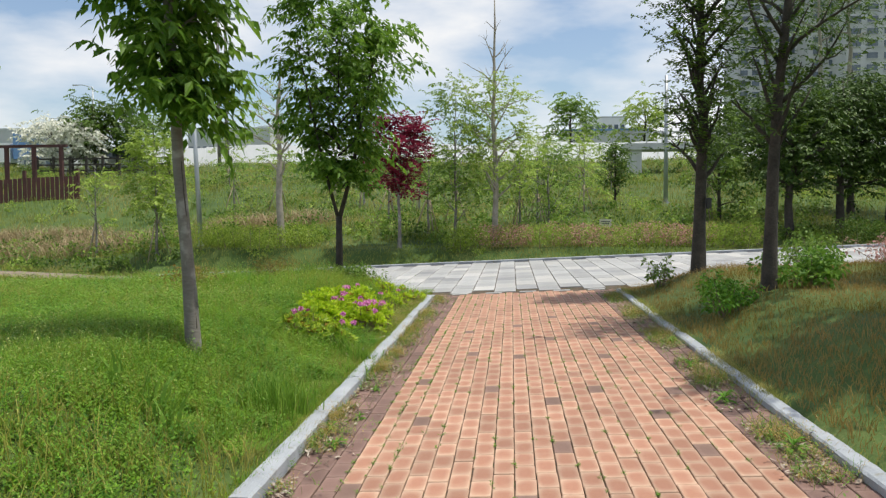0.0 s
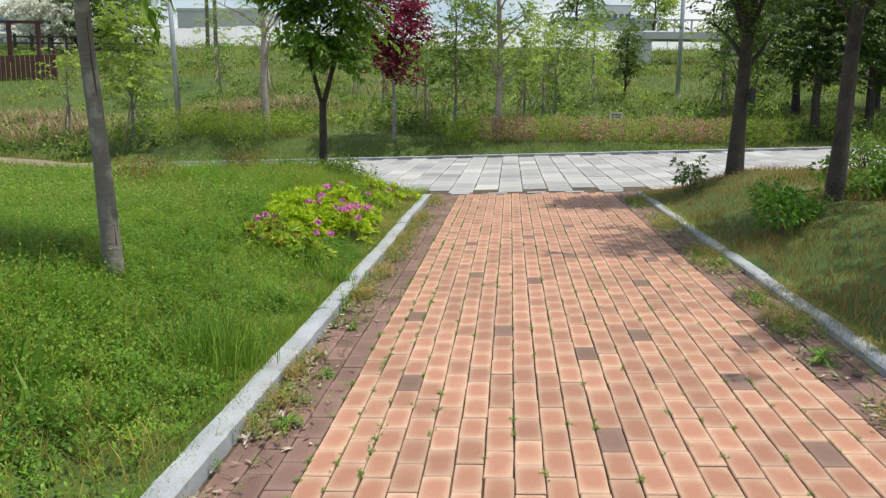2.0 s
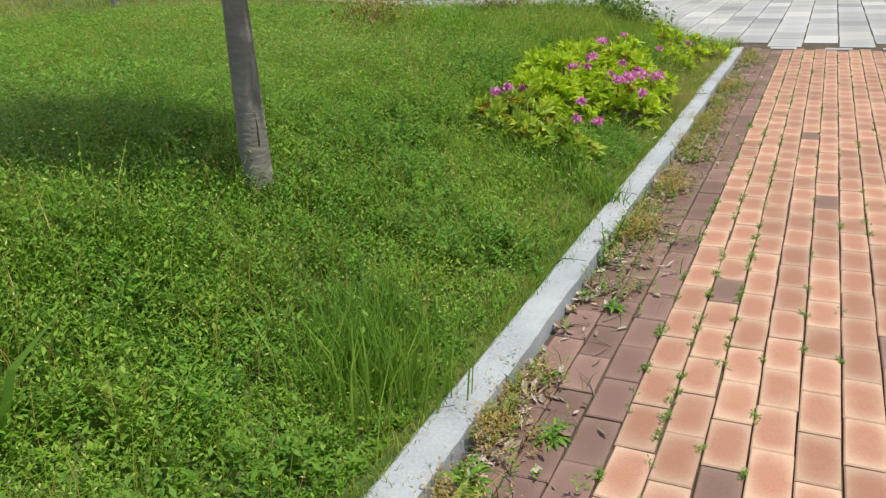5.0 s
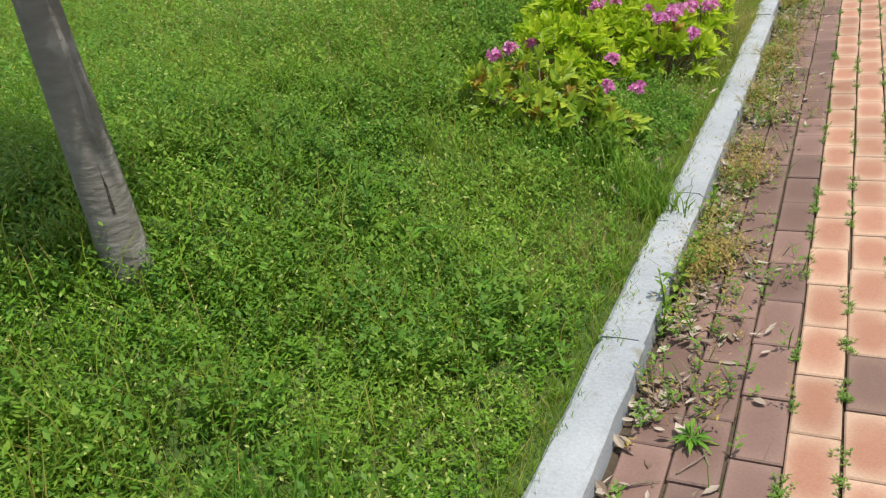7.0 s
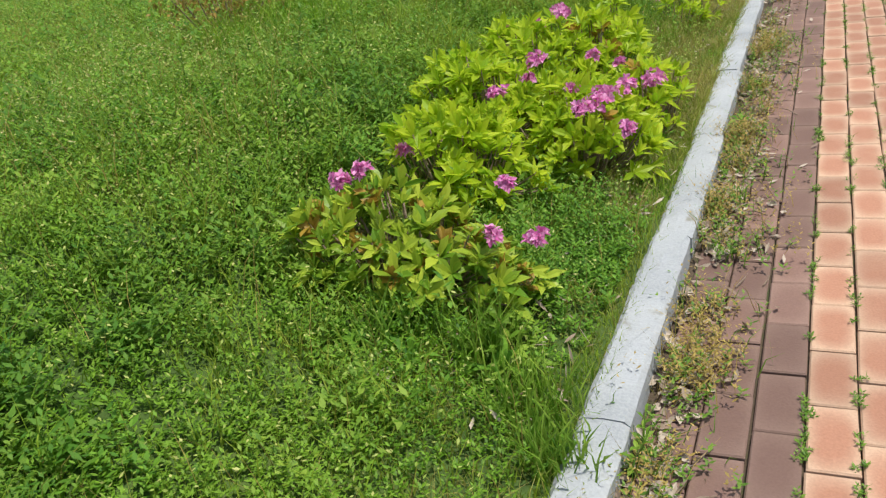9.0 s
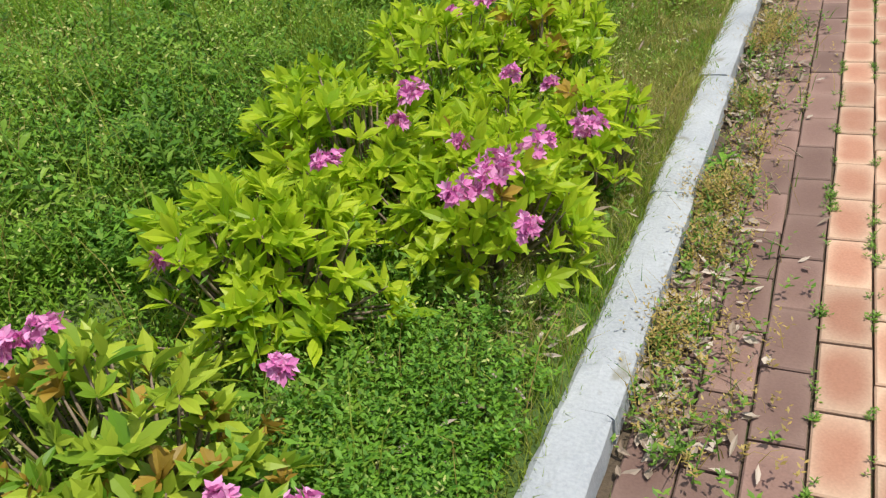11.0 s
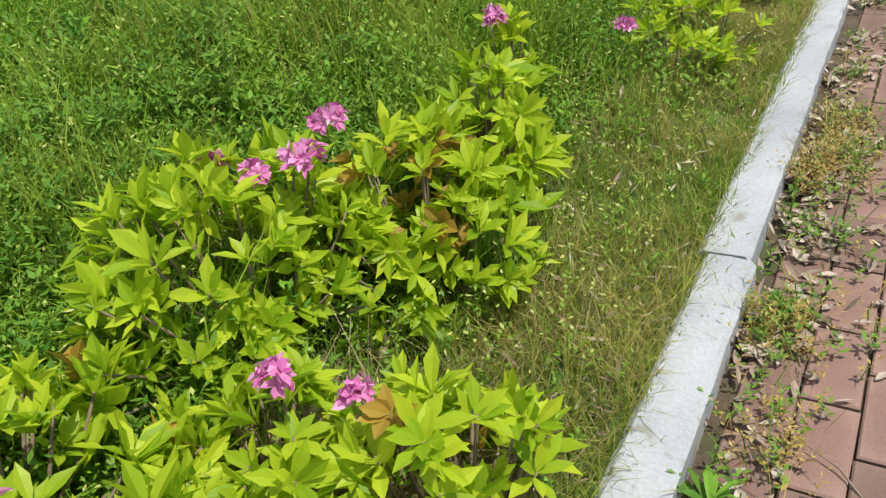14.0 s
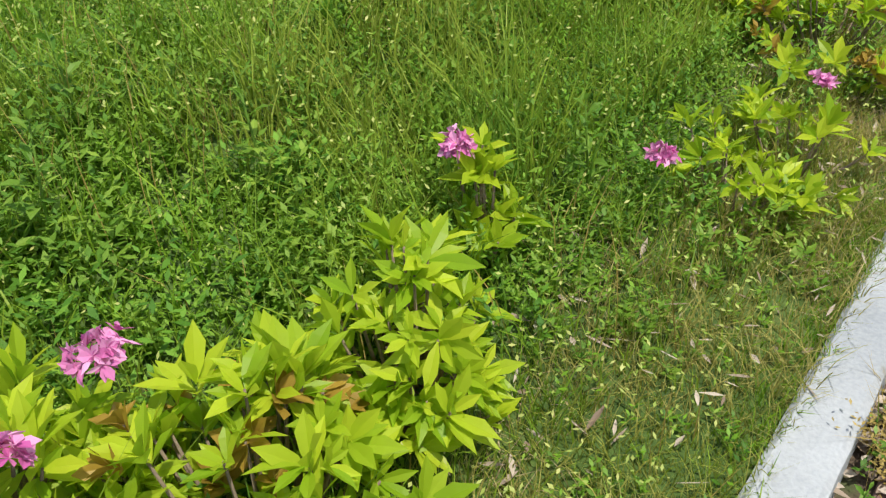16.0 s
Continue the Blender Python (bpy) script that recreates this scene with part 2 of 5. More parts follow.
SLOPE = math.tan(radians(2.4))
TILT = Matrix.Rotation(radians(-2.4), 4, "Y")      # the path leans across its width
PATH_END, FAR_EDGE = 16.2, 25.2


def ground(x, y):
    """Height of the earth at x, y."""
    x, y = np.asarray(x, float), np.asarray(y, float)
    b = SLOPE * np.clip(x, -9, 9)
    left = 0.045 + 0.46 * smooth((-0.5 - x) / 1.7)
    right = 0.045 + 0.33 * smooth((x - 2.78) / 1.3)
    lawn = np.where(x < -0.44, left, np.where(x > 2.72, right, -0.07))
    fall = smooth((17.0 - y) / 2.3)
    near = lawn * fall - 0.07 * (1 - fall)
    near = np.where((x > -0.44) & (x < 2.72), -0.07, near)
    bumps = 0.02 * np.sin(x * 2.1 + 1.3 * np.sin(y * 1.1)) * np.sin(y * 1.7 + 0.4) * ((x < -0.9) | (x > 3.2))
    far = FAR_EDGE + np.where(x < -8.6, 0.42 * (-8.6 - x) + 1.3 * smooth((-8.6 - x) / 1.5), 0)
    up = smooth((y - far) / 1.2)
    t = np.clip((y - 27) / 48, 0, 1)
    bank = 0.38 + 5.5 * t ** 1.08 + 0.16 * np.sin(x * 0.5) * np.sin(y * 0.35) - 1.1 * smooth((-9 - x) / 7) * smooth((y - 26) / 3) * smooth((48 - y) / 10)
    return (b + near + bumps) * (1 - up) + bank * up - 0.05 * smooth((y - 24.6) / 0.3) * (1 - up)


def mesh_of(name, verts, faces, mat, smooth_shade=False, uvs=None):
    me = bpy.data.meshes.new(name)
    me.from_pydata([tuple(v) for v in verts] if not isinstance(verts, np.ndarray) else verts.tolist(), [], faces if isinstance(faces, list) else faces.tolist())
    me.materials.append(mat)
    if smooth_shade:
        me.polygons.foreach_set("use_smooth", [True] * len(me.polygons))
    if uvs is not None:
        layer = me.uv_layers.new()
        layer.data.foreach_set("uv", np.asarray(uvs, float).ravel())
    me.update()
    return me


def child(ob, parent):
    ob.parent = parent
    return ob


def part(name, bm, mat, parent, label=""):
    me = bpy.data.meshes.new(name)
    bm.to_mesh(me)
    bm.free()
    me.materials.append(mat)
    ob = child(new(name, me), parent)
    return tagged(ob, label)


def base(name, x, y, z, label, category, group="", turn=0.0):
    ob = new(name)
    ob.matrix_world = pose(x, y, z, 0, 0, turn)
    return tagged(ob, label, category, group)


def tube(points, radii, sides=8):
    """Verts and faces of a tube along points."""
    pts = [Vector(p) for p in points]
    vs, fs = [], []
    ref = Vector((0.31, 0.95, 0.05))
    for i, p in enumerate(pts):
        d = (pts[min(i + 1, len(pts) - 1)] - pts[max(i - 1, 0)]).normalized()
        a = d.cross(ref)
        a = (a if a.length > 1e-3 else d.cross(Vector((1, 0, 0)))).normalized()
        c = d.cross(a)
        for k in range(sides):
            w = 2 * math.pi * k / sides
            vs.append(p + (a * math.cos(w) + c * math.sin(w)) * radii[i])
    for i in range(len(pts) - 1):
        for k in range(sides):
            q = (k + 1) % sides
            fs.append((i * sides + k, i * sides + q, (i + 1) * sides + q, (i + 1) * sides + k))
    n = len(pts) - 1
    fs.append(tuple(reversed(range(sides))))
    fs.append(tuple(n * sides + k for k in range(sides)))
    return vs, fs


def joined(lists):
    vs, fs = [], []
    for v, f in lists:
        o = len(vs)
        vs += list(v)
        fs += [tuple(i + o for i in q) for q in f]
    return vs, fs


def box(cx, cy, cz, sx, sy, sz):
    v = [(cx + a * sx / 2, cy + b * sy / 2, cz + c * sz / 2) for c in (-1, 1) for b in (-1, 1) for a in (-1, 1)]
    return v, [(0, 2, 3, 1), (4, 5, 7, 6), (0, 1, 5, 4), (2, 6, 7, 3), (0, 4, 6, 2), (1, 3, 7, 5)]


def chamfered(sx, sy, sz, c, top=True):
    """A block whose top edges are cut; 9 faces."""
    x, y = sx / 2, sy / 2
    v = [(-x, -y, 0), (x, -y, 0), (x, y, 0), (-x, y, 0), (-x, -y, sz - c), (x, -y, sz - c), (x, y, sz - c), (-x, y, sz - c),
         (-x + c, -y + c, sz), (x - c, -y + c, sz), (x - c, y - c, sz), (-x + c, y - c, sz)]
    f = [(8, 9, 10, 11)] + [(4 + i, 4 + (i + 1) % 4, 8 + (i + 1) % 4, 8 + i) for i in range(4)] + [(i, (i + 1) % 4, 4 + (i + 1) % 4, 4 + i) for i in range(4)]
    return v, f


def block_uv(v, f, sx, sy):
    return [(v[i][0] / sx + 0.5, v[i][1] / sy + 0.5) for q in f for i in q]


def leaves(pos, direction, normal, length, width, droop=0.0, rows=2):
    """Leaf blades at pos, pointing along direction: pointed ovals folded along the midrib. Arrays of n by 3."""
    n = len(pos)
    d = direction / np.maximum(np.linalg.norm(direction, axis=1, keepdims=True), 1e-6)
    s = np.cross(d, normal)
    s /= np.maximum(np.linalg.norm(s, axis=1, keepdims=True), 1e-6)
    u = np.cross(s, d)
    L, W = length[:, None], width[:, None]
    down = np.array([0, 0, -1.0])
    stations = ((0.0, 0.0), (0.45, 1.0), (1.0, 0.0)) if rows == 2 else ((0.0, 0.0), (0.3, 0.75), (0.62, 1.0), (1.0, 0.0))
    cols = []
    for t, w in stations:
        c = pos + d * L * t + down * droop * L * t * t
        if w == 0:
            cols.append(c)
        else:
            cols += [c - s * W * w * 0.5 + u * W * 0.16 * w, c, c + s * W * w * 0.5 + u * W * 0.16 * w]
    V = np.stack(cols, 1)
    k = V.shape[1]
    if rows == 2:
        f = np.array([(0, 2, 1), (0, 3, 2), (1, 2, 4), (2, 3, 4)])
    else:
        f = np.array([(0, 2, 1), (0, 3, 2), (1, 2, 5), (1, 5, 4), (2, 3, 6), (2, 6, 5), (4, 5, 7), (5, 6, 7)])
    F = (f[None] + (np.arange(n) * k)[:, None, None]).reshape(-1, 3)
    return V.reshape(-1, 3), F


def blades(pos, height, width, lean, rng):
    """Grass blades, bent, three faces each."""
    n = len(pos)
    a = rng.uniform(0, 2 * np.pi, n)
    s = np.stack([np.cos(a), np.sin(a), np.zeros(n)], 1)
    b = rng.uniform(0, 2 * np.pi, n)
    o = np.stack([np.cos(b), np.sin(b), np.zeros(n)], 1) * (lean * height)[:, None]
    up = np.array([0, 0, 1.0])
    w = width[:, None] * s
    h = height[:, None]
    p0, p1 = pos - w / 2, pos + w / 2
    m = pos + up * h * 0.55 + o * 0.3
    p2, p3 = m - w * 0.4, m + w * 0.4
    p4 = pos + up * h * 0.95 + o
    V = np.stack([p0, p1, p2, p3, p4], 1).reshape(-1, 3)
    f = np.array([(0, 1, 3), (0, 3, 2), (2, 3, 4)])
    return V, (f[None] + (np.arange(n) * 5)[:, None, None]).reshape(-1, 3)


def stack(pairs):
    Vs, Fs, o = [], [], 0
    for v, f in pairs:
        Vs.append(v), Fs.append(f + o)
        o += len(v)
    return np.concatenate(Vs), np.concatenate(Fs)


def unit(n, rng):
    v = rng.normal(size=(n, 3))
    return v / np.linalg.norm(v, axis=1, keepdims=True)


# ---- ground ----
def steps(*spans):
    out = []
    for a, b, s in spans:
        out += list(np.arange(a, b - 1e-9, s))
    return np.array(out + [spans[-1][1]])


gx = steps((-900, -100, 100), (-100, -30, 5), (-30, -8, 1.0), (-8, -2.4, 0.2), (-2.4, -0.44, 0.07), (-0.44, 2.72, 0.4), (2.72, 4.4, 0.1), (4.4, 12, 0.4), (12, 40, 1.5), (40, 100, 6), (100, 900, 100))
gy = steps((-60, 0, 6), (0, 15.4, 0.15), (15.4, 17, 0.1), (17, 24.6, 0.6), (24.6, 27, 0.15), (27, 80, 0.8), (80, 200, 12), (200, 1500, 130))
GX, GY = np.meshgrid(gx, gy)
GZ = ground(GX, GY)
nx, ny = len(gx), len(gy)
idx = np.arange(nx * ny).reshape(ny, nx)
quads = np.stack([idx[:-1, :-1], idx[:-1, 1:], idx[1:, 1:], idx[1:, :-1]], -1).reshape(-1, 4)
ground_ob = new("ground", mesh_of("ground", np.stack([GX, GY, GZ], -1).reshape(-1, 3), quads, M_SOIL, True))
tagged(ground_ob, "green grassy earth rising in lawns and a far bank", "ground", kind="structure")

# ---- trees ----
def limb_path(start, direction, length, rng, n=5, bend=0.18, lift=0.0):
    p, d = Vector(start), Vector(direction).normalized()
    out = [p.copy()]
    for _ in range(n):
        d = (d + Vector(rng.normal(size=3)) * bend + Vector((0, 0, lift))).normalized()
        p = p + d * (length / n)
        out.append(p.copy())
    return out


def tree(x, y, height, trunk_r, crown, mat_bark, mat_leaf, label, seed, lean=(0, 0), n_limbs=16, leaf=(0.09, 0.035), n_leaves=5000,
         droop=0.5, fork=None, limb_rise=0.7, bare=0.0, twigs=3, name="tree", z=None, spread=0.22, group=""):
    """crown: (bottom, top, radius at bottom, radius in the middle, radius at top), heights above the base."""
    rng = np.random.default_rng(seed)
    z0 = float(ground(x, y)) - 0.04 if z is None else z
    ob = base(name, x, y, z0, label, "tree", group)
    top = Vector((lean[0] * height, lean[1] * height, height))
    tp = []
    for i in range(9):
        t = i / 8
        tp.append(Vector((top.x * t, top.y * t, height * t)) + Vector((*rng.normal(size=2), 0)) * trunk_r * 0.35 * min(1, 3 * t))
    rad = [trunk_r * (1.25 if i == 0 else 1.0) * (1 - 0.85 * (i / 8) ** 1.2) for i in range(9)]
    pieces = [tube([tp[0] - Vector((0, 0, 0.1))] + tp, [rad[0] * 1.1] + rad, 10)]
    if fork:
        lo = [q for q in tp if q.z < fork] + [Vector((top.x * fork / height, top.y * fork / height, fork))]
        pieces = [tube([lo[0] - Vector((0, 0, 0.1))] + lo, [rad[0] * 1.1] + [trunk_r * (1.2 - 0.3 * q.z / fork) for q in lo], 10)]
        for sgn_, k_ in ((-1, 0.8), (1, 1.0)):
            st = [lo[-1] + Vector((sgn_ * 0.34 * (a / height) ** 0.8 * height * 0.55, 0.1 * sgn_ * a, a)) for a in np.linspace(0, (height - fork) * 0.75, 6)]
            pieces.append(tube([lo[-1] - Vector((0, 0, 0.08))] + st[1:], [trunk_r * 0.72 * k_ * (1 - 0.15 * j) for j in range(6)], 8))
    me = mesh_of("trunk", *joined(pieces), mat_bark, True)
    child(new("trunk", me), ob)
    cb, ct, r0, r1, r2 = crown
    tips = []
    for i in range(n_limbs):
        t = (i + rng.uniform(0, 0.8)) / n_limbs
        h = cb + (ct - cb) * t * 0.92
        hh = min(max(h - 0.25 * r1, 0.4 * cb), height * 0.97)
        k = hh / height * 8
        a0, fr = int(k), k - int(k)
        st = tp[min(a0, 8)].lerp(tp[min(a0 + 1, 8)], fr)
        az = i * 2.4 + rng.uniform(-0.5, 0.5)
        rr = (r0 + (r1 - r0) * t * 2 if t < 0.5 else r1 + (r2 - r1) * (t - 0.5) * 2) * rng.uniform(0.75, 1.1)
        d = Vector((math.cos(az), math.sin(az), limb_rise * rng.uniform(0.6, 1.3)))
        pts = limb_path(st, d, rr * math.sqrt(1 + limb_rise ** 2) * 0.95, rng, 5, 0.12)
        r_st = max(trunk_r * 0.42 * (1 - 0.6 * t), 0.006)
        vs = [tube(pts, [r_st * (1 - 0.16 * j) for j in range(6)], 6)]
        tips += [(pts[j], (pts[j] - pts[j - 1]).normalized()) for j in range(2, 6)]
        for _ in range(twigs):
            j = int(rng.integers(1, 5))
            tw = limb_path(pts[j], (pts[j] - pts[j - 1]).normalized() + Vector(rng.normal(size=3)) * 0.6 + Vector((0, 0, 0.25)), rr * rng.uniform(0.35, 0.65), rng, 3, 0.2)
            vs.append(tube(tw, [r_st * 0.4, r_st * 0.3, r_st * 0.2, r_st * 0.1], 4))
            tips += [(q, (tw[-1] - tw[0]).normalized()) for q in tw[1:]]
        child(new("limb", mesh_of("limb", *joined(vs), mat_bark, True)), ob)
    if n_leaves:
        tp_, td_ = np.array([t[0] for t in tips]), np.array([t[1] for t in tips])
        keep = tp_[:, 2] > cb * 0.8
        tp_, td_ = tp_[keep], td_[keep]
        if bare:
            low = tp_[:, 2] < cb + (ct - cb) * (1 - bare)
            tp_, td_ = tp_[low], td_[low]
        # leaves hang in sprays round the twig ends
        ns = max(n_leaves // 9, 1)
        pick = rng.integers(0, len(tp_), ns)
        cen = tp_[pick] + rng.normal(size=(ns, 3)) * spread * np.array([1, 1, 0.7])
        out = cen - np.array([top.x * 0.6, top.y * 0.6, 0])
        out[:, 2] = 0.25
        out = out / np.linalg.norm(out, axis=1, keepdims=True) + rng.normal(size=(ns, 3)) * 0.5
        out /= np.linalg.norm(out, axis=1, keepdims=True)
        m = 9
        side = np.cross(out, [0, 0, 1.0])
        side /= np.linalg.norm(side, axis=1, keepdims=True)
        tt = np.tile(np.linspace(0, 1, m), ns)
        sg = np.tile(np.where(np.arange(m) % 2, 1, -1), ns)
        C, O, S = np.repeat(cen, m, 0), np.repeat(out, m, 0), np.repeat(side, m, 0)
        P = C + O * (tt * leaf[0] * 2.6)[:, None] - np.array([0, 0, 1.0]) * (droop * tt * tt * leaf[0] * 1.6)[:, None]
        D = O * 0.7 + S * (sg * 0.9)[:, None] + rng.normal(size=P.shape) * 0.25 - np.array([0, 0, droop])
        N = np.array([0, 0, 1.0]) + rng.normal(size=P.shape) * 0.35
        V, F = leaves(P, D, N, leaf[0] * rng.uniform(0.7, 1.2, len(P)), leaf[1] * rng.uniform(0.8, 1.2, len(P)), droop * 0.4)
        tagged(child(new("crown", mesh_of("crown", V, F, mat_leaf)), ob), kind="stuff")
    return ob


near_tree = tree(-1.66, 8.14, 6.2, 0.054, (2.0, 5.0, 0.2, 0.42, 0.3), M_BARKBAND, M_LEAF, "slender grey-barked street tree with drooping green leaves on the lawn", 11,
     lean=(-0.06, 0), n_limbs=34, leaf=(0.12, 0.056), n_leaves=8000, droop=0.8, limb_rise=0.5, spread=0.11)
# a dark split in the bark with a loose strip curling away beside it
def bark_line(name, z0, z1, ang, w, off, mat, label, seed, curl=0.0):
    rng = np.random.default_rng(seed)
    vs, fs = [], []
    n = 16
    for i in range(n + 1):
        t = i / n
        z = z0 + (z1 - z0) * t
        rr = 0.054 * (1.22 - 0.22 * min(1, z / 0.77)) * (1 - 0.85 * (z / 6.2) ** 1.2) + off
        a = ang + 0.16 * math.sin(z * 3.1) + rng.normal() * 0.03
        ww = w * (0.35 + 0.65 * math.sin(math.pi * min(max(t, 0.05), 0.95))) * rng.uniform(0.7, 1.2)
        up_ = curl * (1 - t) ** 2
        for da, dr in ((-ww, 0.0), (ww, up_), (ww, up_ - 0.006), (-ww, -0.012)):
            vs.append(((rr + dr) * math.cos(a + da) - 0.06 * z, (rr + dr) * math.sin(a + da), z))
    for i in range(n):
        for j in range(4):
            fs.append((i * 4 + j, i * 4 + (j + 1) % 4, i * 4 + 4 + (j + 1) % 4, i * 4 + 4 + j))
    fs += [(3, 2, 1, 0), (n * 4, n * 4 + 1, n * 4 + 2, n * 4 + 3)]
    tagged(child(new(name, mesh_of(name, vs, fs, mat)), near_tree), label)


bark_line("bark_split", 0.25, 1.6, -0.62, 0.13, 0.003, M_BARKDARK, "dark vertical split in the bark", 5)
bark_line("bark_strip", 0.42, 1.15, -0.42, 0.12, 0.006, M_BARK, "loose peeling strip of grey bark", 6, 0.02)
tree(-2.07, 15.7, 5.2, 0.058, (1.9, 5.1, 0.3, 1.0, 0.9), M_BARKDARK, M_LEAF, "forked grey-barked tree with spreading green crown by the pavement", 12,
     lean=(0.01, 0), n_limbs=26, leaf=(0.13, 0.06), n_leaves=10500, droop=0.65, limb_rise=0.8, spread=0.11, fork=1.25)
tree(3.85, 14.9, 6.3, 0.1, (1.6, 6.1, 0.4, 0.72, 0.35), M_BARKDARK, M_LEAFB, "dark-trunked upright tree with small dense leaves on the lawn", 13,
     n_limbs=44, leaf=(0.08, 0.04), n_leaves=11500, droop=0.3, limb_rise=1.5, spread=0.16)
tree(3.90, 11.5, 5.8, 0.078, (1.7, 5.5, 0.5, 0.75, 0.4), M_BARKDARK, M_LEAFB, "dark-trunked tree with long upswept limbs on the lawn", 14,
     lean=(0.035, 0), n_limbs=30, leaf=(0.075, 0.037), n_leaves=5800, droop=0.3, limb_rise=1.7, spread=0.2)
tree(-2.5, 26.6, 3.9, 0.06, (1.75, 4.0, 0.5, 0.85, 0.5), M_BARK, M_MAPLE, "small maple with dark red leaves beyond the pavement", 15,
     n_limbs=14, leaf=(0.13, 0.08), n_leaves=5500, droop=0.3, limb_rise=0.9, spread=0.2)
tree(0.4, 27.0, 7.8, 0.1, (1.6, 7.6, 0.9, 1.1, 0.3), M_BARKPALE, M_LEAFY, "pale-barked young tree, thin-leaved with bare top twigs", 16,
     n_limbs=26, leaf=(0.11, 0.06), n_leaves=4500, droop=0.4, limb_rise=1.1, bare=0.4, spread=0.22)
tree(-6.3, 27.0, 6.0, 0.12, (2.6, 5.6, 0.8, 1.6, 0.5), M_BARKPALE, M_LEAFY, "pale straight-trunked tree with sparse new leaves", 17,
     n_limbs=14, leaf=(0.1, 0.05), n_leaves=1300, droop=0.4, limb_rise=0.9, spread=0.3)

# ---- paved path ----
ORANGE_W, ORANGE_L, COLS, ROW0 = 0.1165, 0.2405, 20, -1.223
path = new("pavement")
path.matrix_world = TILT
tagged(path, "orange and brown block paved footpath with mossy joints", "pavement", kind="structure")
bed_v, bed_f = box(1.14, 7.4, -0.035, 3.2, 17.6, 0.04)
child(new("sand_bed", mesh_of("sand_bed", bed_v, bed_f, M_SAND)), path)
grey = new("pavement")
grey.matrix_world = TILT
tagged(grey, "pale grey slab pavement crossing the end of the path", "pavement", kind="structure")
bed_v, bed_f = box(3.0, (PATH_END + FAR_EDGE) / 2, -0.035, 26.0, FAR_EDGE - PATH_END, 0.04)
child(new("sand_bed", mesh_of("sand_bed", bed_v, bed_f, M_SAND)), grey)

dark_at = [(1, 8.63), (6, 8.19), (13, 8.27), (10, 7.80), (16, 7.41), (10, 6.67), (17, 6.39), (2, 7.36), (0, 5.9), (3, 11.4), (4, 10.04),
           (8, 9.81), (8, 11.95), (11, 10.73), (15, 9.6), (18, 7.92), (12, 12.7), (17, 10.6), (8, 5.71), (16, 12.0)]


def lay(parent, columns, y0, y1, w, l, mat, mats_at, near, name, gap=0.0062, thick=0.03, seed=1, first=0):
    """Columns of blocks running along y, every other one set back by half a block; those in the near stretch are pieces of their own, the rest one mesh."""
    rng = np.random.default_rng(seed)
    v, f = chamfered(w - gap, l - gap, thick, 0.004)
    uv = block_uv(v, f, w, l)
    kinds = {m: mesh_of(name, v, f, m, uvs=uv) for m in {mat, *[q[2] for q in mats_at]}}
    rest = {}
    for i, x in enumerate(columns):
        y = y0 + (l / 2 if (i + first) % 2 else 0.0) + l / 2 + rng.normal() * 0.006
        while y < y1 - l * 0.45:
            m = mat
            for cx, cy, mm in mats_at:
                if abs(cx - x) < w * 0.4 and abs(cy - y) < l * 0.5:
                    m = mm
            loc = (x + rng.normal() * 0.0012, y, -0.03 + rng.normal() * 0.0012)
            rot = rng.normal() * 0.5
            if near[0] < x < near[1] and near[2] < y < near[3]:
                ob = child(new(name, kinds[m]), parent)
                ob.matrix_local = pose(*loc, rng.normal() * 0.25, rng.normal() * 0.25, rot)
            else:
                mx = pose(*loc, 0, 0, rot)
                rest.setdefault(m, []).append([mx @ Vector(q) for q in v])
            y += l
    for m, blocks in rest.items():
        n = len(v)
        V = [q for b in blocks for q in b]
        F = [tuple(i + n * k for i in q) for k in range(len(blocks)) for q in f]
        tagged(child(new("paving_blocks", mesh_of("paving_blocks", V, F, m, uvs=uv * len(blocks))), parent), "further blocks of the same paving", kind="stuff")


lay(path, [ORANGE_W * (i + 0.5) for i in range(COLS)], ROW0, PATH_END, ORANGE_W, ORANGE_L, M_ORANGE,
    [(ORANGE_W * (c + 0.5), y, M_DARK) for c, y in dark_at], (-1, 3, 5.6, 9.0), "brick")
lay(path, [-ORANGE_W * (i + 0.5) for i in range(3)], ROW0, PATH_END, ORANGE_W, ORANGE_L, M_BROWN, [], (-1, 0, 6.5, 14.2), "brick", seed=2, first=1)
lay(path, [(COLS + i + 0.5) * ORANGE_W for i in range(3)], ROW0, PATH_END, ORANGE_W, ORANGE_L, M_BROWN, [], (9, 9, 9, 9), "brick", seed=3)
M_PALE = paver("pale_slab", (0.43, 0.425, 0.41), (0.47, 0.465, 0.45), vary=0.12)
M_SLATE = paver("slate_slab", (0.27, 0.275, 0.28), (0.31, 0.315, 0.32), vary=0.15)
rng = np.random.default_rng(5)
pale_at = [(x, y, M_PALE) for x, y in zip(rng.uniform(-9, 14, 150), rng.uniform(PATH_END, FAR_EDGE, 150))]
pale_at += [(x, y, M_SLATE) for x, y in zip(rng.uniform(-9, 14, 120), rng.uniform(PATH_END, FAR_EDGE, 120))]
lay(grey, [-9.6 + 0.4 * i for i in range(63)], PATH_END + 0.2, FAR_EDGE, 0.4, 0.8, M_GREY, pale_at, (-0.5, 3.2, 16, 25), "slab", gap=0.016, seed=4)
lay(grey, [-0.6 + 0.6 * 0.5 * i for i in range(12)], PATH_END - 0.02, PATH_END + 0.16, 0.3, 0.15, M_GREY, [], (9, 9, 9, 9), "slab", gap=0.008, seed=6)


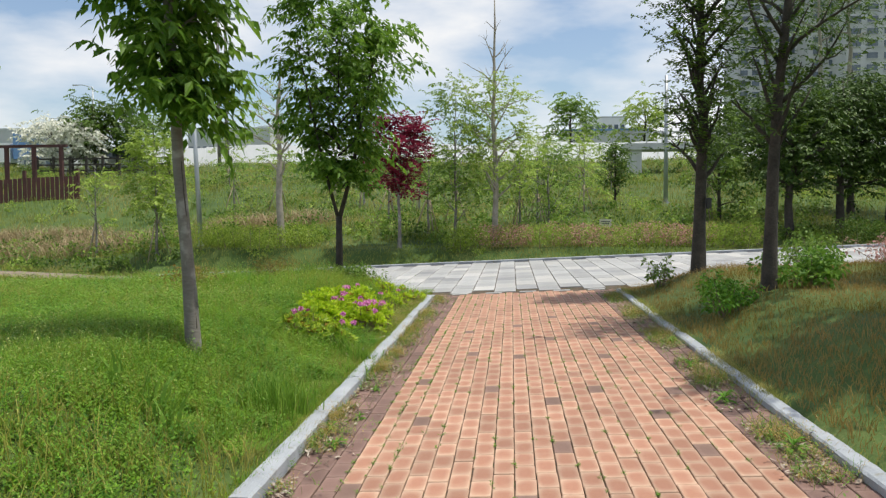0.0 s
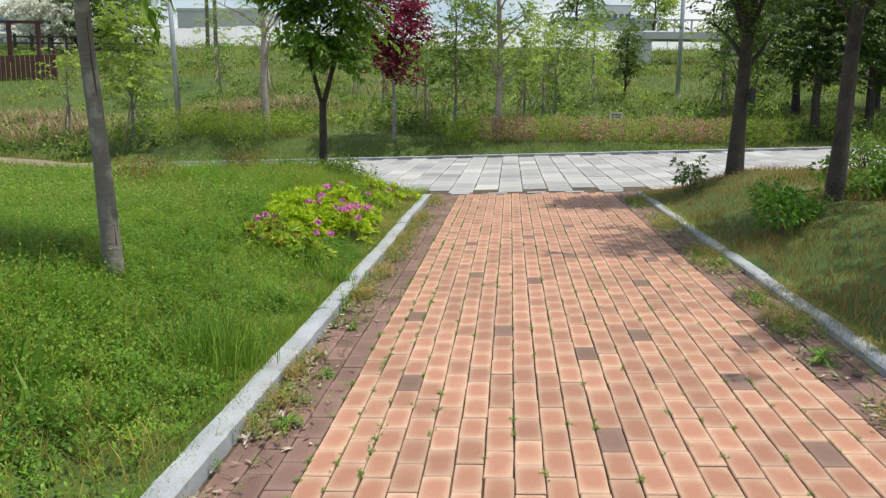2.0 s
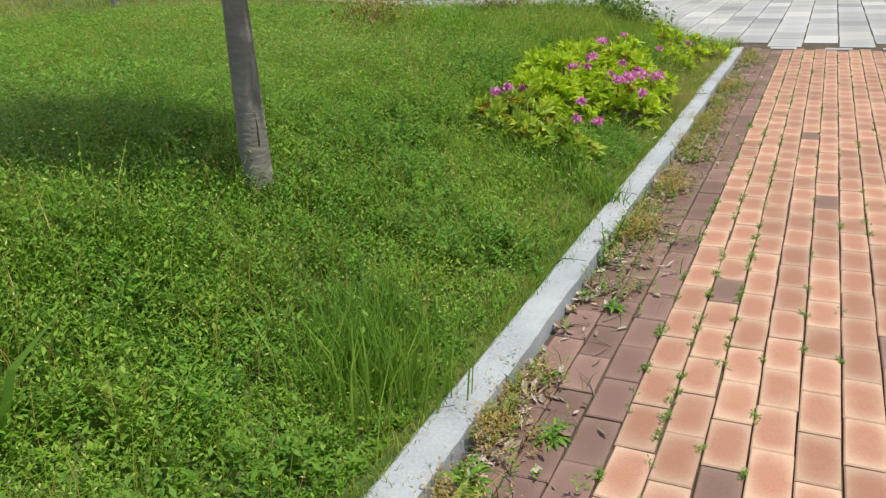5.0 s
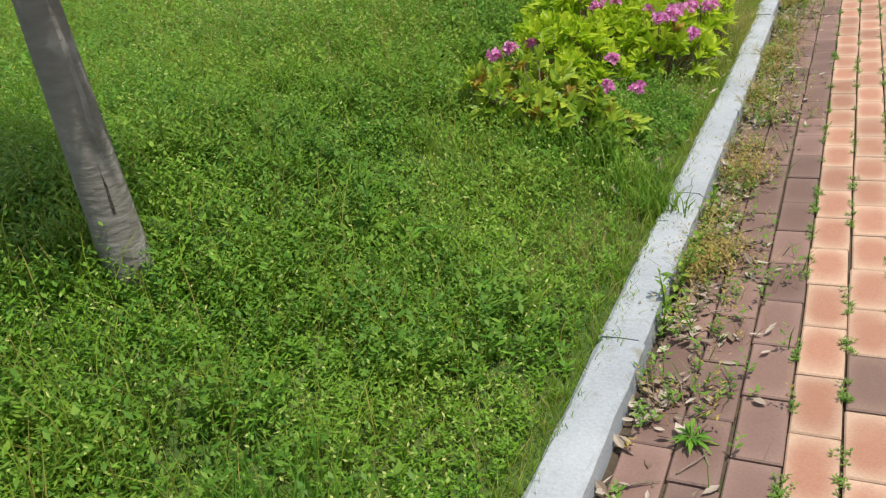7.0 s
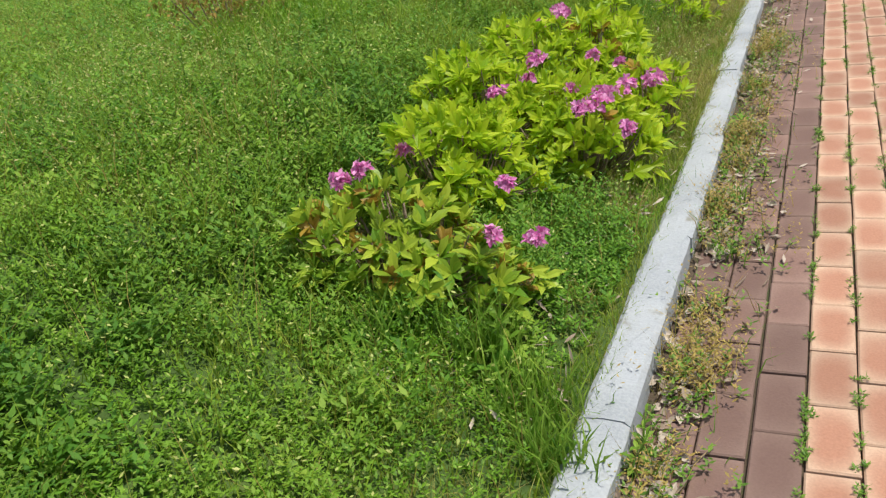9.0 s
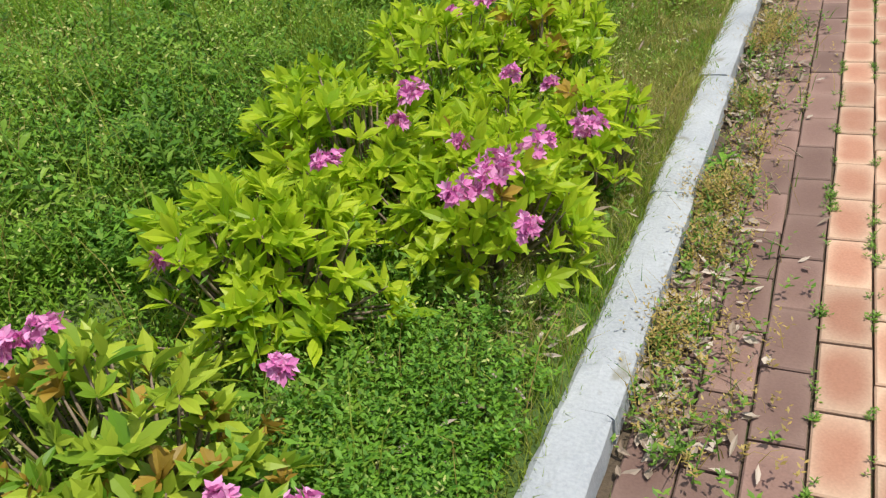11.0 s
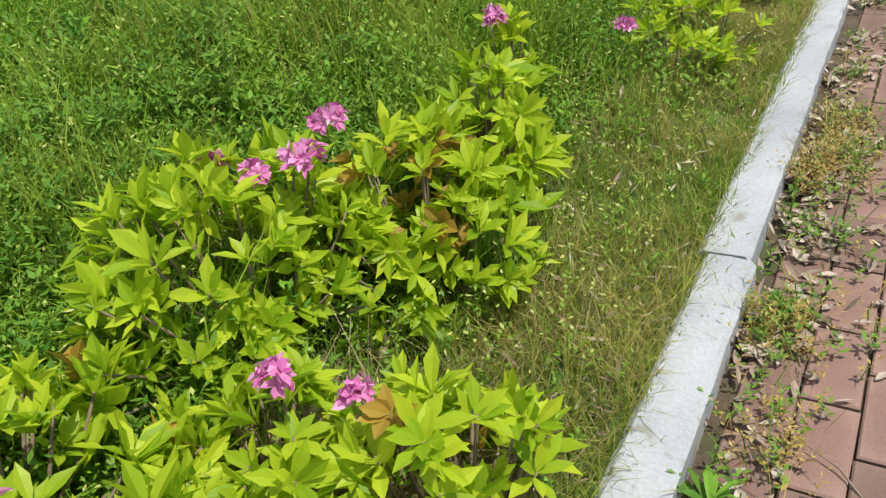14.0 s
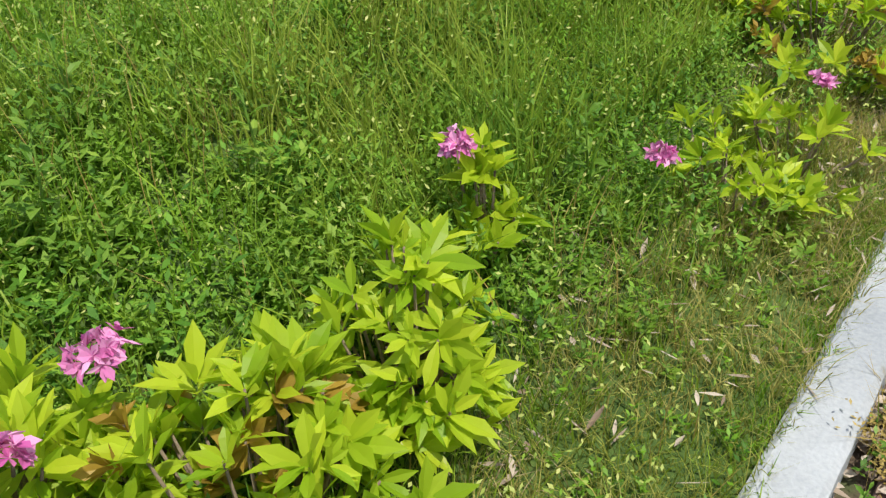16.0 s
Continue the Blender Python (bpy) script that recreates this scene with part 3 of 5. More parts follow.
# ---- kerbs ----
def kerb_stone(parent, x, y0, y1, w, h, seed, drift=0.0, face_left=False):
    rng = np.random.default_rng(seed)
    n = max(int((y1 - y0) / 0.05), 4)
    prof = [(-w / 2, -0.12), (-w / 2, h - 0.012), (-w / 2 + 0.014, h), (0, h + 0.002), (w / 2 - 0.014, h), (w / 2, h - 0.012), (w / 2, -0.12)]
    vs, fs = [], []
    k = len(prof)
    for i in range(n + 1):
        y = y0 + (y1 - y0) * i / n
        for a, b in prof:
            vs.append((x + drift * (y - y0) + a + rng.normal() * 0.0013, y, b + (rng.normal() * 0.0012 if b > 0 else 0)))
    for i in range(n):
        for j in range(k - 1):
            fs.append((i * k + j, (i + 1) * k + j, (i + 1) * k + j + 1, i * k + j + 1))
    fs.append(tuple(range(k)))
    fs.append(tuple(reversed([n * k + j for j in range(k)])))
    ob = child(new("kerb_stone", mesh_of("kerb_stone", vs, fs, M_KERB)), parent)
    ob.matrix_local = pose(0, 0, rng.normal() * 0.001)
    return ob


for side, label in ((-1, "weathered pale concrete kerb edging the lawn beside the path"), (1, "weathered pale concrete kerb edging the mown lawn")):
    kerb = new("kerb")
    kerb.matrix_world = TILT
    tagged(kerb, label, "kerb", kind="structure")
    y, i = -1.4, 0
    while y < 15.4:
        ln = 1.0
        if side < 0:
            xx = -0.435 - 0.035 * smooth((y - 10.5) / 3.0) + (0.002 if i % 3 == 0 else -0.001)
        else:
            xx = 2.71 + (0.005 if i % 2 else -0.004)
        kerb_stone(kerb, float(xx), y, y + ln - 0.002, 0.125 if side < 0 else 0.11, (0.07 if side < 0 else 0.05) + 0.0015 * math.sin(i * 1.9), 50 + i * 2 + (side > 0))
        y += ln
        i += 1
kerb = new("kerb")
kerb.matrix_world = TILT
tagged(kerb, "pale concrete edging along the far side of the pavement", "kerb", kind="structure")
for i in range(24):
    kerb_stone(kerb, 0, i * 1.0 - 9.6, i * 1.0 - 8.61, 0.12, 0.06, 200 + i)
for c in kerb.children:
    c.matrix_local = pose(0, FAR_EDGE, 0, 0, 0, -90) @ pose(0, 0, 0)


# ---- azaleas ----
def flat(x, y, z):
    return TILT @ Vector((x, y, z))


def rosettes(pos, axis, rng, size=0.084, width=0.026, count=8):
    """Whorls of pointed leaves at shoot ends."""
    n = len(pos)
    a = axis / np.linalg.norm(axis, axis=1, keepdims=True)
    e1 = np.cross(a, unit(n, rng))
    e1 /= np.linalg.norm(e1, axis=1, keepdims=True)
    e2 = np.cross(a, e1)
    P, A, E1, E2 = (np.repeat(q, count, 0) for q in (pos, a, e1, e2))
    w = np.tile(np.arange(count) * 2 * np.pi / count, n) + rng.normal(size=n * count) * 0.25
    el = rng.uniform(0.35, 1.15, n * count)
    D = (E1 * np.cos(w)[:, None] + E2 * np.sin(w)[:, None]) * np.cos(el)[:, None] + A * np.sin(el)[:, None]
    P = P - A * rng.uniform(0, 0.025, n * count)[:, None]
    sz = np.repeat(rng.uniform(0.7, 1.15, n), count) * rng.uniform(0.7, 1.15, n * count) * size
    return leaves(P, D, A + rng.normal(size=A.shape) * 0.12, sz, sz / size * width, 0.14, 3)


def flower_head(rng, r=0.045, n=7):
    """A cluster of open five-petalled flowers."""
    P, D, N = [], [], []
    for i in range(n):
        ax = Vector((rng.normal() * 0.7, rng.normal() * 0.7, 0.55)).normalized()
        c = ax * r * rng.uniform(0.45, 1.0) + Vector(rng.normal(size=3)) * r * 0.22
        e1 = ax.cross(Vector((0.3, 0.8, 0.5))).normalized()
        e2 = ax.cross(e1)
        for k in range(6):
            w = k * 2 * math.pi / 6 + rng.normal() * 0.2
            d = (e1 * math.cos(w) + e2 * math.sin(w)) * 0.95 + ax * rng.uniform(0.2, 0.8)
            P.append(c), D.append(d), N.append(ax + Vector(rng.normal(size=3)) * 0.3)
    m = len(P)
    return leaves(np.array(P), np.array(D), np.array(N), rng.uniform(0.014, 0.03, m), rng.uniform(0.008, 0.017, m), 0.1, 3)


def azalea(x, y, rx, ry, h, seed, heads, label, n=None, bronze=0.012, name="azalea_bush", leaf_mat=None):
    rng = np.random.default_rng(seed)
    z0 = float(ground(x, y))
    ob = base(name, x, y, z0 - 0.01, label, "shrub", "azaleas on the lawn edge")
    n = n or int(230 * (rx + ry))
    az, rr = rng.uniform(0, 2 * np.pi, n), np.sqrt(rng.uniform(0, 1, n))
    lump = 1 + 0.16 * np.sin(az * 3 + seed) + 0.08 * np.sin(az * 7 + 2 * seed)
    px, py = rr * np.cos(az) * rx * lump, rr * np.sin(az) * ry * lump
    hz = h * np.sqrt(np.clip(1 - (rr * 0.93) ** 2, 0, 1)) * (0.86 + 0.14 * np.sin(px * 13 + seed) * np.sin(py * 11))
    depth = rng.uniform(0, 1, n) ** 1.8
    hz = hz * (1 - 0.55 * depth) + 0.02
    pos = np.stack([px, py, hz + ground(x + px, y + py) - z0], 1)
    axis = np.stack([px / rx * 0.7, py / ry * 0.7, np.full(n, 0.9)], 1) + rng.normal(size=(n, 3)) * 0.28
    old = rng.uniform(size=n) < bronze
    V, F = rosettes(pos[~old], axis[~old], rng)
    tagged(child(new("foliage", mesh_of("foliage", V, F, leaf_mat or M_AZALEA)), ob), kind="stuff")
    if old.sum() > 1:
        V, F = rosettes(pos[old], axis[old], rng, 0.055)
        tagged(child(new("old_foliage", mesh_of("old_foliage", V, F, M_AZALEAOLD)), ob), "yellow-bronze ageing leaves", kind="stuff")
    st = []
    for i in rng.choice(n, min(n, 80), replace=False):
        q = pos[i]
        foot = Vector((q[0] * 0.35, q[1] * 0.35, 0.0))
        mid = Vector((q[0] * 0.75, q[1] * 0.75, q[2] * 0.5))
        st.append(tube([foot, mid, Vector(q)], [0.006, 0.004, 0.0022], 5))
    child(new("branchwork", mesh_of("branchwork", *joined(st), M_TWIG, True)), ob)
    for hx, hy, hzz, r in heads:
        c = flat(hx, hy, hzz - (0.034 if r > 0.03 else 0.05)) - Vector((x, y, z0 - 0.01))
        V, F = flower_head(rng, r * 0.85, 9 + int(r * 260))
        fl = tagged(child(new("flower", mesh_of("flower", V, F, M_PINK)), ob), "cluster of pink azalea blooms")
        fl.location = c
    return ob


AZ = "bright green azalea bush with pink blooms beside the kerb"
azalea(-1.10, 10.02, 0.38, 0.25, 0.29, 21, [(-0.69, 9.98, 0.40, 0.025), (-1.26, 10.1, 0.53, 0.035), (-1.33, 10.07, 0.53, 0.03), (-0.80, 9.95, 0.42, 0.022), (-0.84, 10.2, 0.47, 0.02)], AZ, bronze=0.25, n=150, leaf_mat=M_AZALEADEEP)
azalea(-1.18, 10.6, 0.28, 0.27, 0.34, 32, [(-1.04, 10.74, 0.57, 0.035), (-1.28, 10.42, 0.5, 0.022)], AZ, n=118)
azalea(-0.86, 11.12, 0.32, 0.32, 0.38, 22, [(-0.70, 10.87, 0.48, 0.06), (-0.76, 10.80, 0.47, 0.05), (-0.67, 11.1, 0.46, 0.055), (-0.60, 11.32, 0.43, 0.05), (-0.87, 11.08, 0.49, 0.025), (-0.61, 10.82, 0.4, 0.035), (-0.72, 10.96, 0.48, 0.04)], AZ, n=170)
azalea(-1.25, 11.17, 0.29, 0.35, 0.37, 23, [(-1.01, 11.15, 0.57, 0.045), (-1.04, 11.08, 0.54, 0.025)], AZ, n=140)
azalea(-0.70, 11.65, 0.19, 0.2, 0.36, 24, [(-0.80, 11.6, 0.45, 0.02), (-0.9, 11.55, 0.5, 0.025)], AZ, bronze=0.08, n=62)
azalea(-0.96, 11.52, 0.17, 0.16, 0.32, 33, [], "sparse azalea bush with bare twigs and straw at its foot", n=34)
azalea(-1.28, 11.87, 0.23, 0.38, 0.37, 25, [(-1.23, 12.19, 0.57, 0.045), (-1.15, 12.0, 0.57, 0.05), (-1.26, 11.97, 0.56, 0.03), (-1.43, 12.02, 0.54, 0.025)], AZ, n=130)
azalea(-1.06, 12.22, 0.24, 0.28, 0.36, 26, [], "bright green azalea bush with some bronze leaves beside the kerb", n=120, bronze=0.13)
azalea(-1.07, 12.6, 0.16, 0.2, 0.35, 27, [], "leafy green azalea bush without blooms on the lawn", n=62)
azalea(-1.2, 13.02, 0.1, 0.09, 0.3, 28, [(-1.2, 12.97, 0.54, 0.03)], "small green azalea sprig with one pink bloom", n=13)
azalea(-0.86, 13.6, 0.2, 0.14, 0.22, 29, [(-0.96, 13.39, 0.38, 0.028)], "small green azalea sprig with one pink bloom", n=16)
azalea(-0.80, 13.85, 0.2, 0.18, 0.2, 30, [(-0.78, 13.95, 0.36, 0.025)], "small green azalea sprig with one pink bloom", n=15)
azalea(-0.95, 14.6, 0.45, 0.4, 0.25, 31, [], "low leafy azalea clump near the path's end", n=90, bronze=0.3)

# ---- lawns, weeds and litter ----
def scatter(n, x0, x1, y0, y1, rng, clump=0.0):
    p = np.stack([rng.uniform(x0, x1, n), rng.uniform(y0, y1, n)], 1)
    if clump:
        c = np.sin(p[:, 0] * 5.1 + 2 * np.sin(p[:, 1] * 3.3)) * np.sin(p[:, 1] * 4.7 + np.sin(p[:, 0] * 2.9))
        p = p[rng.uniform(-1, 1, n) < c + clump]
    return np.column_stack([p, ground(p[:, 0], p[:, 1])])


def tallness(p):
    """Weeds grow in uneven drifts with trodden hollows between."""
    x, y = p[:, 0], p[:, 1]
    broad = np.sin(x * 2.3 + 1.7 * np.sin(y * 1.3)) * np.sin(y * 1.9 + 0.6)
    clumps = np.sin(x * 9.1 + 2.2 * np.sin(y * 4.3)) * np.sin(y * 8.3 + 1.9 * np.sin(x * 5.7))
    fine = np.sin(x * 21 + 2 * np.sin(y * 13)) * np.sin(y * 24 + 1.5 * np.sin(x * 17))
    return np.maximum(0.8 + 0.3 * broad + 0.32 * clumps + 0.18 * fine, 0.3)


def leaflets(p, h, size, rng):
    n = len(p)
    q = p + np.array([0, 0, 1.0]) * (h * rng.uniform(0.15, 1, n) ** 0.7)[:, None]
    a = rng.uniform(0, 2 * np.pi, n)
    D = np.stack([np.cos(a), np.sin(a), rng.uniform(-0.2, 0.8, n)], 1)
    D /= np.linalg.norm(D, axis=1, keepdims=True)
    S = np.cross(D, np.array([0, 0, 1.0]) + rng.normal(size=(n, 3)) * 0.4)
    S /= np.linalg.norm(S, axis=1, keepdims=True)
    L, W = (size * rng.uniform(0.6, 1.3, n))[:, None], (size * 0.42 * rng.uniform(0.7, 1.3, n))[:, None]
    V = np.stack([q, q + D * L * 0.5 - S * W * 0.5, q + D * L, q + D * L * 0.5 + S * W * 0.5], 1).reshape(-1, 3)
    f = np.array([(0, 1, 2), (0, 2, 3)])
    return V, (f[None] + (np.arange(n) * 4)[:, None, None]).reshape(-1, 3)


def sprigs(p, h, rng, per=9, size=0.016):
    """Upright stalks with pairs of small leaves all the way up."""
    n = len(p)
    lean = rng.normal(size=(n, 2)) * 0.3
    tt = np.tile(np.linspace(0.2, 1, per), n)
    hh = np.repeat(h, per) * tt
    P = np.repeat(p, per, 0)
    P = P + np.column_stack([np.repeat(lean, per, 0) * hh[:, None], hh])
    a = np.tile(np.arange(per) * 2.4, n) + np.repeat(rng.uniform(0, 6, n), per)
    D = np.stack([np.cos(a), np.sin(a), np.full(len(a), 0.45)], 1)
    sz = size * rng.uniform(0.7, 1.3, len(a)) * (1.25 - 0.5 * tt)
    D /= np.linalg.norm(D, axis=1, keepdims=True)
    S = np.cross(D, [0, 0, 1.0])
    S /= np.linalg.norm(S, axis=1, keepdims=True)
    L, W = sz[:, None], sz[:, None] * 0.4
    V = np.stack([P, P + D * L * 0.5 - S * W * 0.5, P + D * L, P + D * L * 0.5 + S * W * 0.5], 1).reshape(-1, 3)
    f = np.array([(0, 1, 2), (0, 2, 3)])
    return V, (f[None] + (np.arange(len(P)) * 4)[:, None, None]).reshape(-1, 3)


def stuff(name, V, F, mat, label, category):
    return tagged(new(name, mesh_of(name, V, F, mat)), label, category, kind="stuff")


rng = np.random.default_rng(41)
p = scatter(80000, -4.2, -0.5, 6.4, 15.2, rng)
hh = 0.13 * tallness(p) * np.where(p[:, 0] > -0.8, 0.55, 1)
n = len(p)
g1 = blades(p, hh * rng.uniform(0.4, 1.25, n), rng.uniform(0.002, 0.005, n), rng.uniform(0.2, 0.9, n), rng)
p = scatter(60000, -9.5, -0.5, 4.0, 17.0, rng)
p = p[~((p[:, 0] > -4.2) & (p[:, 1] > 6.4) & (p[:, 1] < 15.2))]
n = len(p)
g2 = blades(p, 0.17 * tallness(p) * rng.uniform(0.5, 1.4, n), rng.uniform(0.004, 0.009, n), rng.uniform(0.2, 0.8, n), rng)
p = np.concatenate([scatter(20000, -9.5, -0.55, -2.0, 4.1, rng), scatter(12000, -16.0, -9.4, -2.0, 17.0, rng)])
n = len(p)
g3 = blades(p, 0.17 * tallness(p) * rng.uniform(0.5, 1.4, n), rng.uniform(0.008, 0.016, n), rng.uniform(0.2, 0.8, n), rng)
stuff("lawn_grass", *g1, M_GRASS, "uncut green grass blades growing over the lawn", "grass")
M_SUNGRASS = leafy("sunburnt_lawn_grass", (0.12, 0.19, 0.018), (0.4, 0.45, 0.055), through_light=0.42, patch=(0.52, 0.44, 0.13), patch_scale=1.1)
stuff("lawn_grass", *stack([g2, g3]), M_SUNGRASS, "yellow-green sunburnt grass on the open lawn", "grass")

p = scatter(60000, -4.2, -0.55, 6.4, 15.2, rng, 0.75)
p = p[rng.uniform(size=len(p)) < np.maximum(0.12 + 0.88 * smooth((-0.92 - p[:, 0]) / 0.3), smooth((11.2 - p[:, 1]) / 0.8))]
w1 = sprigs(p, 0.13 * tallness(p) * rng.uniform(0.6, 1.3, len(p)) * np.where(p[:, 0] > -0.8, 0.6, 1), rng, 8, 0.02)
p = scatter(40000, -9.0, -0.55, 4.0, 17.0, rng, 0.7)
p = p[~((p[:, 0] > -4.2) & (p[:, 1] > 6.4) & (p[:, 1] < 15.2))]
w2 = sprigs(p, 0.17 * tallness(p), rng, 7, 0.03)
V, F = stack([w1, w2])
stuff("low_weeds", V, F, M_CLOVER, "dense small-leaved green weeds among the lawn grass", "weeds")

p = np.concatenate([scatter(22000, -4.4, -0.6, 6.2, 15.2, rng, 0.0), scatter(42000, -9.0, -0.6, 4.0, 16.8, rng, 0.1)])
p2 = scatter(26000, -7.5, -1.7, 5.0, 14.5, rng)
p2 = p2[np.sin(p2[:, 0] * 1.5 + 1.1 * np.sin(p2[:, 1] * 0.9)) + np.sin(p2[:, 1] * 1.3 + p2[:, 0] * 0.6) + rng.normal(size=len(p2)) * 0.6 > 0.5]
V, F = stack([leaflets(p, 0.18 * tallness(p), 0.015, rng), leaflets(p2, 0.25 * tallness(p2), 0.02, rng)])
M_FLECK = leafy("pale_weed_tips", (0.27, 0.42, 0.06), (0.58, 0.6, 0.2), through_light=0.35)
stuff("weed_tips", V, F, M_FLECK, "pale yellow-green flowering tips of the lawn weeds", "weeds")
# taller weed clusters and tussocks that break up the lawn
def clusters(n, x0, x1, y0, y1, per, r, h, leaf_size, rng):
    c = scatter(n, x0, x1, y0, y1, rng)
    sz = rng.uniform(0.45, 1.3, n)
    q = np.repeat(c, per, 0)
    q[:, :2] += rng.normal(size=(len(q), 2)) * r * np.repeat(sz, per)[:, None]
    q[:, 2] = ground(q[:, 0], q[:, 1])
    d = np.linalg.norm(q[:, :2] - np.repeat(c, per, 0)[:, :2], axis=1)
    hh = h * np.repeat(sz, per) * np.exp(-(d / (r * 1.6)) ** 2) * rng.uniform(0.6, 1.2, len(q))
    return sprigs(q, hh, rng, 8, leaf_size), blades(q, hh * 1.25, rng.uniform(0.002, 0.005, len(q)), rng.uniform(0.1, 0.7, len(q)), rng)


a1, b1 = clusters(420, -4.4, -0.75, 6.3, 15.4, 15, 0.05, 0.2, 0.024, rng)
a2, b2 = clusters(700, -9.0, -0.7, 4.2, 16.8, 13, 0.09, 0.26, 0.036, rng)
M_FRESH = leafy("fresh_weeds", (0.12, 0.26, 0.02), (0.36, 0.52, 0.07), through_light=0.45, patch=(0.06, 0.2, 0.025), patch_scale=1.6)
stuff("weed_clusters", *stack([a1, a2]), M_FRESH, "leafy weed clusters standing above the lawn", "weeds")
a3, b3 = clusters(330, -9.0, -0.8, 4.2, 16.6, 22, 0.13, 0.24, 0.034, np.random.default_rng(77))
stuff("weed_clusters", *a3, M_BROADWEED, "dark green weed patches in the lawn", "weeds")
crng = np.random.default_rng(78)
a4, b4 = clusters(620, -6.5, -0.95, 4.0, 15.2, 14, 0.06, 0.18, 0.027, crng)
stuff("weed_clusters", *a4, M_FRESH, "small-leaved fresh green weed clusters in the lawn", "weeds")
a5, b5 = clusters(430, -6.5, -1.3, 4.0, 15.2, 14, 0.08, 0.16, 0.028, crng)
stuff("weed_clusters", *a5, M_CLOVER, "mid-green leafy weed patches in the lawn", "weeds")
a6, b6 = clusters(420, -9.0, -2.9, 8.6, 16.0, 16, 0.11, 0.3, 0.05, crng)
stuff("weed_clusters", *a6, M_FRESH, "tall leafy weed mounds rising over the lawn", "weeds")
a7, b7 = clusters(260, -9.0, -2.9, 8.0, 16.0, 18, 0.13, 0.24, 0.05, crng)
stuff("weed_clusters", *a7, M_BROADWEED, "dark green weed mounds in the lawn", "weeds")
a8, b8 = clusters(230, -2.9, -1.5, 8.4, 16.0, 14, 0.09, 0.22, 0.036, crng)
a9, b9 = clusters(420, -6.5, -0.95, 4.4, 8.8, 22, 0.1, 0.25, 0.03, crng)
stuff("weed_clusters", *stack([a8, a9]), M_FRESH, "leafy green weed mounds breaking up the lawn", "weeds")
a10, b10 = clusters(240, -6.5, -1.0, 4.4, 12.5, 22, 0.11, 0.2, 0.028, crng)
stuff("weed_clusters", *a10, M_BROADWEED, "dark green leafy hollows of weeds in the lawn", "weeds")
stuff("grass_tussocks", *b9, M_SUNGRASS, "yellow-green tussocks of uncut grass", "grass")
p = scatter(30000, -9.5, -1.6, 8.8, 15.4, crng)
p = p[np.sin(p[:, 0] * 1.3 + np.sin(p[:, 1] * 1.1)) + np.sin(p[:, 1] * 2.1 + p[:, 0] * 0.8) + crng.normal(size=len(p)) * 0.5 > 0.75]
M_STRAWTIP = leafy("straw_seed_heads", (0.32, 0.33, 0.09), (0.52, 0.48, 0.2), through_light=0.3)
V, F = leaflets(p, 0.27 * tallness(p), 0.016, crng)
stuff("seed_heads", V, F, M_STRAWTIP, "drifts of pale straw-coloured grass seed heads", "grass")
p = scatter(15000, -3.4, -1.15, 11.6, 15.4, crng)
stuff("grass_tussocks", *blades(p, 0.25 * tallness(p) * crng.uniform(0.6, 1.2, len(p)), crng.uniform(0.003, 0.006, len(p)), crng.uniform(0.2, 0.7, len(p)), crng), M_GRASS, "long bright green grass standing behind the azaleas", "grass")
p = scatter(2100, -1.1, -0.53, 9.85, 10.85, crng)
p = p[(((p[:, 0] + 0.77) / 0.27) ** 2 + ((p[:, 1] - 10.38) / 0.4) ** 2) + 0.5 * np.sin(p[:, 0] * 23) * np.sin(p[:, 1] * 19) < crng.uniform(0.0, 1.3, len(p))]
stuff("fine_weeds", *sprigs(p, crng.uniform(0.05, 0.2, len(p)) * tallness(p), crng, 9, 0.02), M_BROADWEED, "dark green fine-leaved weed mound before the azaleas", "weeds")
p = scatter(700, -1.02, -0.74, 11.42, 11.78, crng)
stuff("dry_grass", *blades(p, crng.uniform(0.06, 0.22, len(p)), crng.uniform(0.0015, 0.003, len(p)), crng.uniform(0.5, 1.6, len(p)), crng), M_DRY, "dry straw caught between the azaleas", "grass")
stuff("grass_tussocks", *stack([b1, b2, b4, b6]), M_GRASS, "uneven tussocks of longer lawn grass", "grass")

p = scatter(90000, 2.8, 10.5, 4.0, 16.8, rng)
p = np.concatenate([p, scatter(22000, 2.85, 14.0, -2.0, 4.2, rng), scatter(9000, 10.0, 16.0, 4.0, 16.8, rng)])
n = len(p)
V, F = blades(p, 0.075 * tallness(p) * rng.uniform(0.5, 1.5, n), rng.uniform(0.003, 0.008, n), rng.uniform(0.2, 0.9, n), rng)
M_MOWN = leafy("mown_grass", (0.15, 0.135, 0.022), (0.36, 0.26, 0.065), patch=(0.48, 0.31, 0.12), patch_scale=0.9)
stuff("lawn_grass", V, F, M_MOWN, "short yellowing mown grass on the lawn", "grass")

# thinner olive and straw grass beside the kerb
p = scatter(48000, -1.05, -0.5, 6.0, 15.4, rng)
p = p[rng.uniform(size=len(p)) < smooth((p[:, 0] + 1.1) / 0.35) * (0.3 + 0.7 * smooth((p[:, 1] - 10.6) / 1.2))]
n = len(p)
M_OLIVE = leafy("olive_grass", (0.14, 0.21, 0.02), (0.42, 0.42, 0.09), through_light=0.4, patch=(0.52, 0.42, 0.16), patch_scale=3.0)
V, F = blades(p, 0.075 * tallness(p) * rng.uniform(0.4, 1.5, n), rng.uniform(0.0015, 0.0035, n), rng.uniform(0.3, 1.2, n), rng)
stuff("verge_grass", V, F, M_OLIVE, "thin olive and straw-coloured grass beside the kerb", "grass")
p = scatter(600, -1.1, -0.52, 9.5, 15.0, rng)
